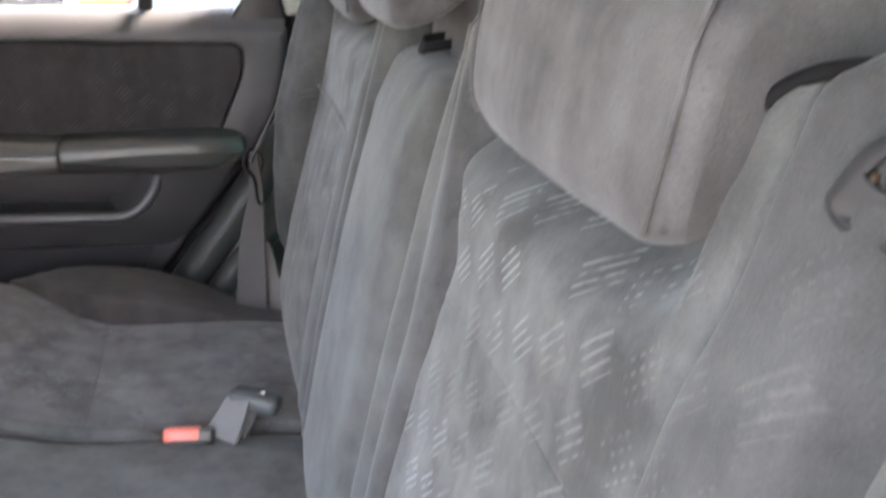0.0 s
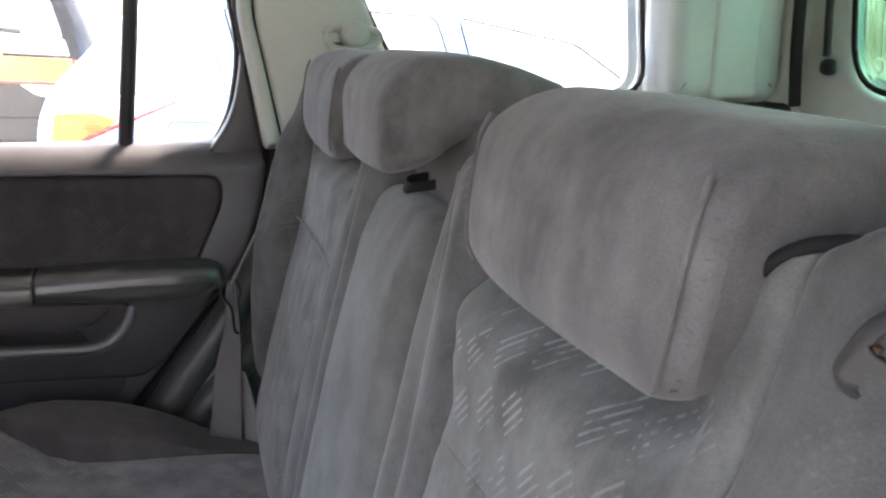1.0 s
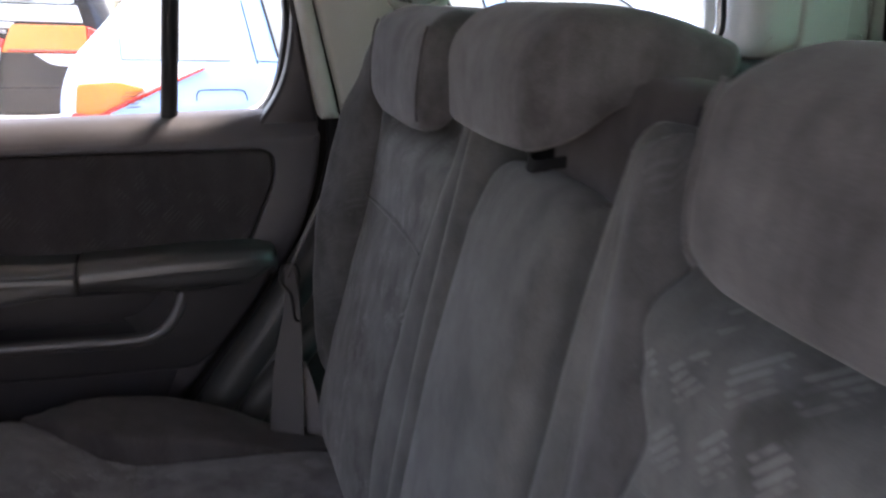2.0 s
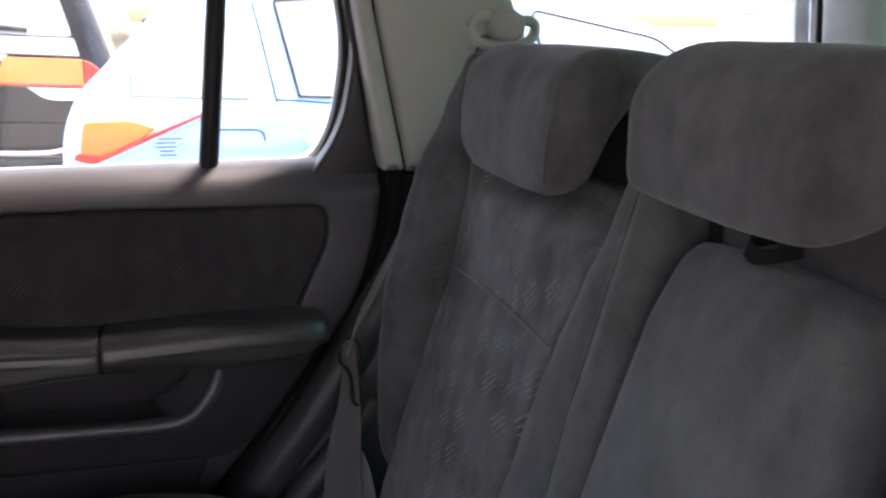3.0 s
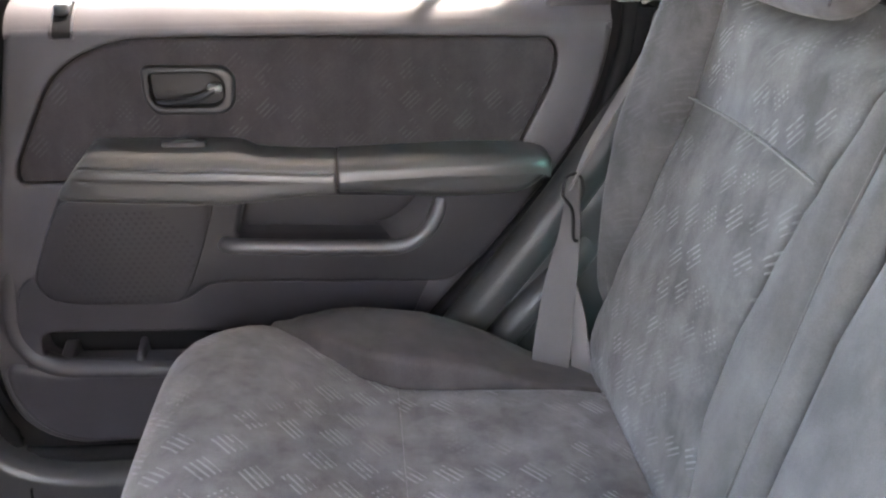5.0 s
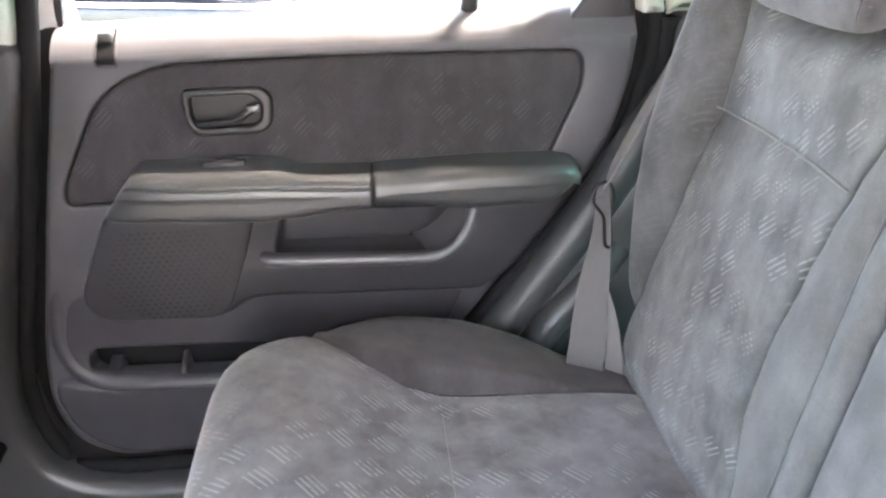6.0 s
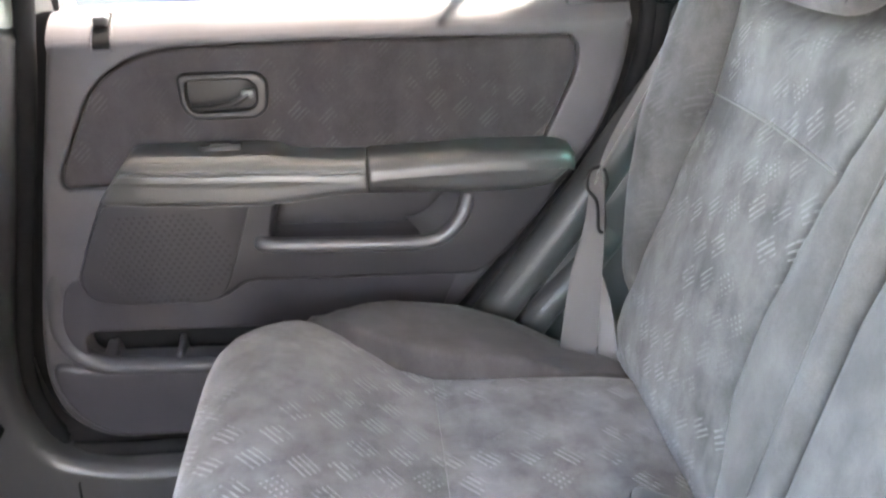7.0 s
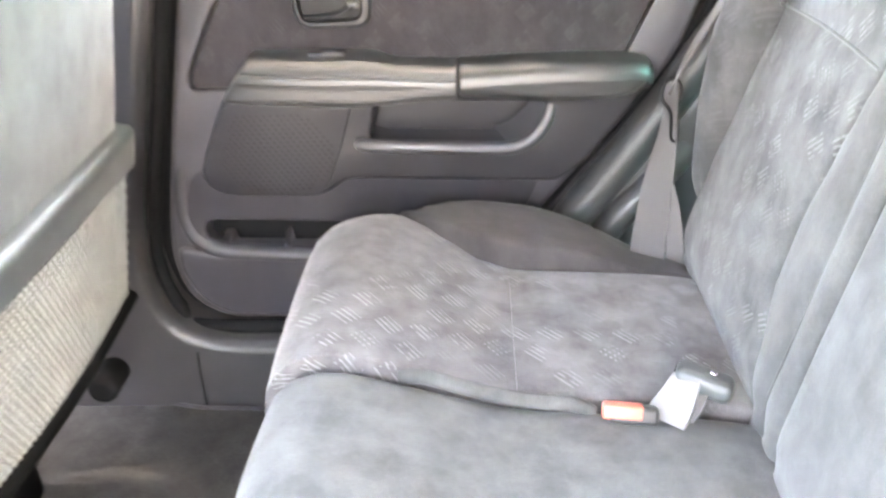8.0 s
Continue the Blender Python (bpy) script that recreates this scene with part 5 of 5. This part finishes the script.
def hatchback():
    car = thing("blue_hatchback", "bright blue hatchback parked alongside", "car", "parked cars", at=(1.5, 3.2, GROUND))
    y0, y1 = 2.36, 4.0
    low = GROUND + 0.2
    prof = [(-0.31, low + 0.05), (-0.345, 0.25), (-0.35, 0.55), (-0.342, 0.72), (-0.325, 0.82), (-0.285, 0.90), (-0.215, 0.968), (-0.03, 1.16), (0.25, 1.225), (0.7, 1.24), (1.05, 1.185), (1.4, 1.10), (1.75, 0.99), (2.2, 0.8), (2.9, 0.68), (3.3, 0.5), (3.42, 0.2), (3.38, low), (2.95, low), (-0.2, low)]

    def lean(z):
        """The flank leans in above the waist and tucks under below it."""
        return 1 - 0.22 * max(0.0, z - 0.86) - 0.45 * max(0.0, 0.765 - z) + 0.40 * max(0.0, 0.6 - z)

    loaf("body", M_BLUE, car, rounded(prof, 0.08), y0, y1, 0.1, "", 6, lambda y, x, z: 3.18 + (y - 3.18) * lean(z), 0.0)
    side = lambda a, b, o: Vector((a, 3.18 + (y0 - 3.18) * lean(b) - o, b))

    def line(name, points, mat=M_GAP, r=0.002, parent=car, closed=False, per=6):
        return tube(name, mat, parent, [side(x, z, 0.0) for x, z in points], r, 6, closed, per=per)

    def lens(name, mat, points, r, top, label, parent):
        return plate(name, mat, parent, rounded(points, r), side, 0.02, 0.004, (), top, label)

    # side windows
    for outline in ([(0.284, 0.890, 0.004), (0.985, 0.862), (0.9, 1.13), (0.45, 1.157), (0.228, 1.142, 0.006)], [(1.05, 0.858), (1.72, 0.84), (1.4, 1.05), (0.98, 1.13)]):
        pts = rounded(outline, 0.03)
        win = plate("side_window", M_PALEGLASS, car, pts, side, 0.02, 0.004, (), 0.003)
        tube("window_trim", M_BLACK, win, [side(p.x, p.y, 0.004) for p in pts], 0.0035, 6, True, per=1)
    pts = rounded([(-0.148, 0.975, 0.03), (-0.148, 0.897, 0.004), (0.15, 0.884, 0.01), (0.125, 1.09), (-0.02, 1.09)], 0.03)
    quarter = plate("rear_quarter_window", M_PALEGLASS, car, pts, side, 0.02, 0.004, (), 0.003)
    line("window_trim", [(-0.148, 0.955), (-0.148, 0.897), (0.02, 0.889), (0.15, 0.884)], M_BLACK, 0.0016, quarter, per=1)
    # seams
    line("panel_seam", [(0.16, 1.20), (0.182, 1.091), (0.203, 0.98), (0.222, 0.88), (0.256, 0.712), (0.25, 0.45), (0.36, 0.2)])
    line("panel_seam", [(1.01, 1.15), (1.0, 0.7), (0.98, 0.0)])
    line("panel_seam", [(0.222, 0.882), (0.285, 0.878), (0.46, 0.865), (1.0, 0.84), (1.6, 0.82)])
    line("fuel_flap_seam", [(p.x, p.y) for p in rounded([(0.044, 0.806), (0.184, 0.802), (0.192, 0.69), (0.044, 0.69)], 0.022)], M_GAP, 0.0018, car, True, 1)
    for x in (0.30, 1.1):
        # a flat black plate for the shade in the painted handle cup
        plate("handle_recess_dark", M_GAP, car, rounded([(x + 0.03, 0.742), (x + 0.13, 0.735), (x + 0.13, 0.785), (x + 0.05, 0.79)], 0.018), side, 0.004, 0.001, (), 0.001)
        tube("door_handle", M_BLUE, car, [side(x, 0.767, 0.0), side(x + 0.02, 0.767, 0.03), side(x + 0.13, 0.757, 0.03), side(x + 0.155, 0.757, 0.0)], 0.013, 8)
    # swept tail lamp
    lamp = lens("tail_lamp", M_LENS_CLEAR, [(-0.305, 0.735, 0.02), (-0.255, 0.72, 0.02), (0.08, 0.868, 0.004), (0.06, 0.879, 0.008), (-0.14, 0.888, 0.02), (-0.285, 0.865, 0.04)], 0.02, 0.012, "swept tail lamp with clear, amber and red lenses", car)
    lens("amber_lens", M_LENS_AMBER, [(-0.283, 0.752), (-0.23, 0.745), (-0.13, 0.79), (-0.09, 0.816), (-0.16, 0.838), (-0.27, 0.835)], 0.014, 0.016, "amber lens", lamp)
    lens("red_lens", M_LENS_RED, [(-0.303, 0.738, 0.01), (-0.255, 0.722, 0.016), (0.078, 0.8675, 0.002), (0.072, 0.872, 0.002), (-0.12, 0.795, 0.02), (-0.225, 0.748, 0.012), (-0.29, 0.756, 0.006)], 0.01, 0.019, "red lens", lamp)
    for x in (0.35, 2.55):
        wheel(car, x, y0 + 0.1, GROUND + 0.3, 0.3)
    plate("lower_sill", M_GAP, car, rounded([(0.7, low), (2.2, low), (2.2, low + 0.1), (0.7, low + 0.1)], 0.03), side, 0.02, 0.006, (), 0.004)


M_GREYMETAL = simple("dull metal", (0.16, 0.16, 0.165), 0.35, 0.3, vary=0.06)


def van():
    car = thing("dark_van", "black people carrier seen from its rear", "car", "parked cars", at=(-1.17, 6.5, GROUND))
    cx, y0 = -1.17, 4.8
    W = 1.80

    def lean(a, b):
        """It stands a little down on one side."""
        return b - 0.045 * a * min(1.0, max(0.0, (b + 0.1) / 0.5))

    # body: an outline across the width carried along its length
    prof = [(-W / 2 + 0.03, GROUND + 0.25), (W / 2 - 0.03, GROUND + 0.25), (W / 2, 0.3), (W / 2, 0.72), (W / 2 - 0.05, 0.92), (W / 2 - 0.17, 1.32), (W / 2 - 0.28, 1.42), (-W / 2 + 0.28, 1.42), (-W / 2 + 0.17, 1.32), (-W / 2 + 0.05, 0.92), (-W / 2, 0.72), (-W / 2, 0.3)]
    loaf("body", M_NAVY, car, [Vector((p.x + cx, lean(p.x, p.y))) for p in rounded(prof, 0.08)], y0, y0 + 4.6, 0.10)
    back = lambda a, b, o: Vector((cx + a, y0 - o, lean(a, b)))

    def panel(name, mat, points, r, top, label="", parent=car, edge=0.005):
        return plate(name, mat, parent, rounded(points, r), back, 0.02, edge, (), top, label)

    panel("rear_window", M_PALEGLASS, [(-0.665, 1.026), (0.665, 1.026), (0.58, 1.36), (-0.58, 1.36)], 0.03, 0.01)
    tube("rear_wiper", M_BLACK, car, [back(0.0, 1.06, 0.03), back(0.06, 1.066, 0.04), back(0.25, 1.062, 0.036), back(0.46, 1.05, 0.025)], 0.013, 8)
    # silver plates put the sky's reflection on the black tailgate into colour
    panel("tailgate_upper", M_SILVER, [(-0.69, 0.932), (0.69, 0.932), (0.67, 1.021), (-0.67, 1.021)], 0.006, 0.009, "tailgate band in silver, standing in for a reflection")
    panel("tailgate_lip", M_SILVER, [(-0.34, 0.895), (0.34, 0.895), (0.36, 0.928), (-0.36, 0.928)], 0.006, 0.012, "tailgate lip in silver, standing in for a reflection")
    for z in (0.874, 0.885):
        tube("garnish_line", M_SILVER, car, [back(-0.315, z, 0.02), back(0.0, z, 0.024), back(0.315, z, 0.02)], 0.0035, 6)
    for sg in (-1, 1):
        lamp = panel("tail_lamp", M_LENS_AMBER, [(sg * 0.70, 0.775), (sg * 0.275, 0.772), (sg * 0.34, 0.918), (sg * 0.70, 0.918)], 0.008, 0.02, "red, amber and clear tail lamp")
        panel("red_lens", M_LENS_RED, [(sg * 0.705, 0.775), (sg * 0.705, 0.918), (sg * 0.76, 0.89), (sg * 0.80, 0.85), (sg * 0.79, 0.78)], 0.01, 0.018, "red lens", lamp)
        panel("red_strip", M_LENS_RED, [(sg * 0.69, 0.778), (sg * 0.30, 0.776), (sg * 0.31, 0.790), (sg * 0.69, 0.792)], 0.004, 0.025, "red lens strip", lamp)
        panel("red_wing", M_LENS_RED, [(sg * 0.30, 0.84), (sg * 0.235, 0.85), (sg * 0.255, 0.79), (sg * 0.28, 0.775)], 0.006, 0.022, "red lens", lamp)
        panel("clear_lens", M_LENS_CLEAR, [(sg * 0.43, 0.768, 0.004), (sg * 0.50, 0.715), (sg * 0.56, 0.705), (sg * 0.74, 0.712), (sg * 0.76, 0.77, 0.004)], 0.03, 0.018, "clear lens", lamp)
    # plate surround: a grey dish in a bright cup-shaped rim
    garnish = panel("plate_surround", M_GREYMETAL, [(-0.25, 0.862), (0.25, 0.862), (0.235, 0.72), (0.19, 0.668), (-0.19, 0.668), (-0.235, 0.72)], 0.04, 0.016, "dull metal plate surround")
    tube("surround_rim", M_SILVER, garnish, [back(-0.262, 0.80, 0.02), back(-0.238, 0.72, 0.03), back(-0.185, 0.676, 0.034), back(0.0, 0.664, 0.036), back(0.185, 0.676, 0.034), back(0.238, 0.72, 0.03), back(0.262, 0.80, 0.02)], 0.019, 10, label="bright cup-shaped rim")
    num = panel("number_plate", M_PLATE, [(-0.137, 0.848), (0.137, 0.848), (0.137, 0.70), (-0.137, 0.70)], 0.008, 0.028, "pale plate with a faint plain bar", garnish, 0.003)
    panel("plate_bar", M_LENS_CLEAR, [(-0.10, 0.815), (0.10, 0.815), (0.10, 0.735), (-0.10, 0.735)], 0.004, 0.030, "", num, 0.001)
    # lower tailgate and bumper
    tube("tailgate_crease", M_GAP, car, [back(-0.64, 0.592, 0.003), back(0.0, 0.586, 0.004), back(0.64, 0.592, 0.003)], 0.004, 6)
    panel("handle_recess_dark", M_GAP, [(-0.365, 0.565), (-0.223, 0.56), (-0.223, 0.50), (-0.365, 0.505)], 0.006, 0.004)
    panel("badge", M_BAND, [(0.042 * math.cos(math.pi * k / 8) - 0.045, 0.532 + 0.042 * math.sin(math.pi * k / 8)) for k in range(16)], 0.002, 0.008, "plain dark badge", car, 0.002)
    for z, x0, n, step in ((0.683, -0.625, 7, 0.025), (0.642, -0.60, 5, 0.022)):
        for k in range(n):
            panel("badge_bar", M_SILVER, [(x0 + k * step, z), (x0 + (k + 0.7) * step, z), (x0 + (k + 0.7) * step, z - 0.02), (x0 + k * step, z - 0.02)], 0.002, 0.008, "", car, 0.001)
    bumper = plate("bumper", M_NAVY, car, rounded([(-0.89, 0.60), (-0.72, 0.63), (-0.675, 0.52), (-0.6, 0.462), (0.6, 0.44), (0.675, 0.52), (0.72, 0.63), (0.89, 0.6), (0.88, 0.2), (0.8, GROUND + 0.26), (-0.8, GROUND + 0.26), (-0.88, 0.2)], 0.05), back, 0.1, 0.04, (), 0.12, "black painted bumper")
    tube("bumper_strip", M_SILVER, bumper, [back(-0.715, 0.70, 0.05), back(-0.695, 0.60, 0.10), back(-0.665, 0.53, 0.12), back(-0.59, 0.472, 0.125), back(-0.4, 0.455, 0.125), back(0.0, 0.45, 0.125), back(0.4, 0.446, 0.125), back(0.55, 0.458, 0.125), back(0.64, 0.50, 0.12), back(0.69, 0.60, 0.10)], 0.013, 8, label="bright bumper edge")
    for sg in (-1, 1):
        mirror_arm = tube("side_mirror", M_NAVY, car, [(cx + sg * (W / 2 - 0.02), y0 + 3.1, 0.97), (cx + sg * (W / 2 + 0.05), y0 + 3.1, 0.98)], 0.025, 8)
        block("mirror_shell", M_NAVY, mirror_arm, cx + sg * (W / 2 + 0.13) - 0.10, cx + sg * (W / 2 + 0.13) + 0.10, y0 + 3.06, y0 + 3.18, 0.93, 1.10, 0.04, "dark mirror shell", 3)
    for sg in (-1, 1):
        wheel(car, cx + sg * 0.8, y0 + 0.75, GROUND + 0.32, 0.32, "X")


hatchback()
van()


def building():
    """A plain rendered house far behind the car."""
    house = thing("house", "pale beige rendered house standing behind the parked cars", "house", at=(24, 24, GROUND))
    wall = block("wall", simple("beige render", (0.6, 0.53, 0.46), 0.9, scale=2), house, 20.5, 28, 19, 29, GROUND, 5.2, 0.02)
    block("roof", simple("brown roof", (0.2, 0.13, 0.1), 0.8, scale=6), house, 20.1, 28.4, 18.6, 29.4, 5.2, 5.5, 0.05)
    for k in range(4):
        win = block("window", M_PALEGLASS, wall, 20.47, 20.52, 20 + k * 2.2, 21.1 + k * 2.2, 1.6, 2.9, 0.01)
        block("sill", M_SHELL, win, 20.38, 20.5, 19.9 + k * 2.2, 21.2 + k * 2.2, 1.52, 1.6, 0.01)


def shrub():
    """A leafy shrub: bent stems and many small leaves in loose clumps."""
    rnd = random.Random(7)
    bush = thing("shrub", "leafy green shrub beside the parking place", "shrub", at=(9, 8.8, GROUND))
    tips = []
    for k in range(7):
        a = k * 0.9
        top = Vector((9 + 0.45 * math.cos(a), 8.8 + 0.45 * math.sin(a), 1.0 + 0.5 * rnd.random()))
        tube("stem", simple("brown bark", (0.09, 0.06, 0.04), 0.9), bush, [(9 + 0.05 * math.cos(a), 8.8 + 0.05 * math.sin(a), GROUND), (9 + 0.2 * math.cos(a), 8.8 + 0.2 * math.sin(a), 0.4), top], 0.02, 6)
        tips += [top, top.lerp(Vector((9, 8.8, 0.3)), 0.35)]
    verts, faces = [], []
    for k in range(900):
        c = rnd.choice(tips) + Vector((rnd.gauss(0, 0.17), rnd.gauss(0, 0.17), rnd.gauss(0, 0.16)))
        u = Vector((rnd.uniform(-1, 1), rnd.uniform(-1, 1), rnd.uniform(-0.6, 0.6))).normalized() * 0.05
        w = u.cross(Vector((rnd.uniform(-1, 1), rnd.uniform(-1, 1), 1))).normalized() * 0.022
        i = len(verts)
        verts += [c - u, c + w, c + u, c - w]
        faces.append((i, i + 1, i + 2, i + 3))
    put("leaves", verts, faces, simple("leaf green", (0.07, 0.11, 0.04), 0.6, scale=5, vary=0.3), bush, "small green leaves", smooth=False, kind="stuff")


building()
shrub()
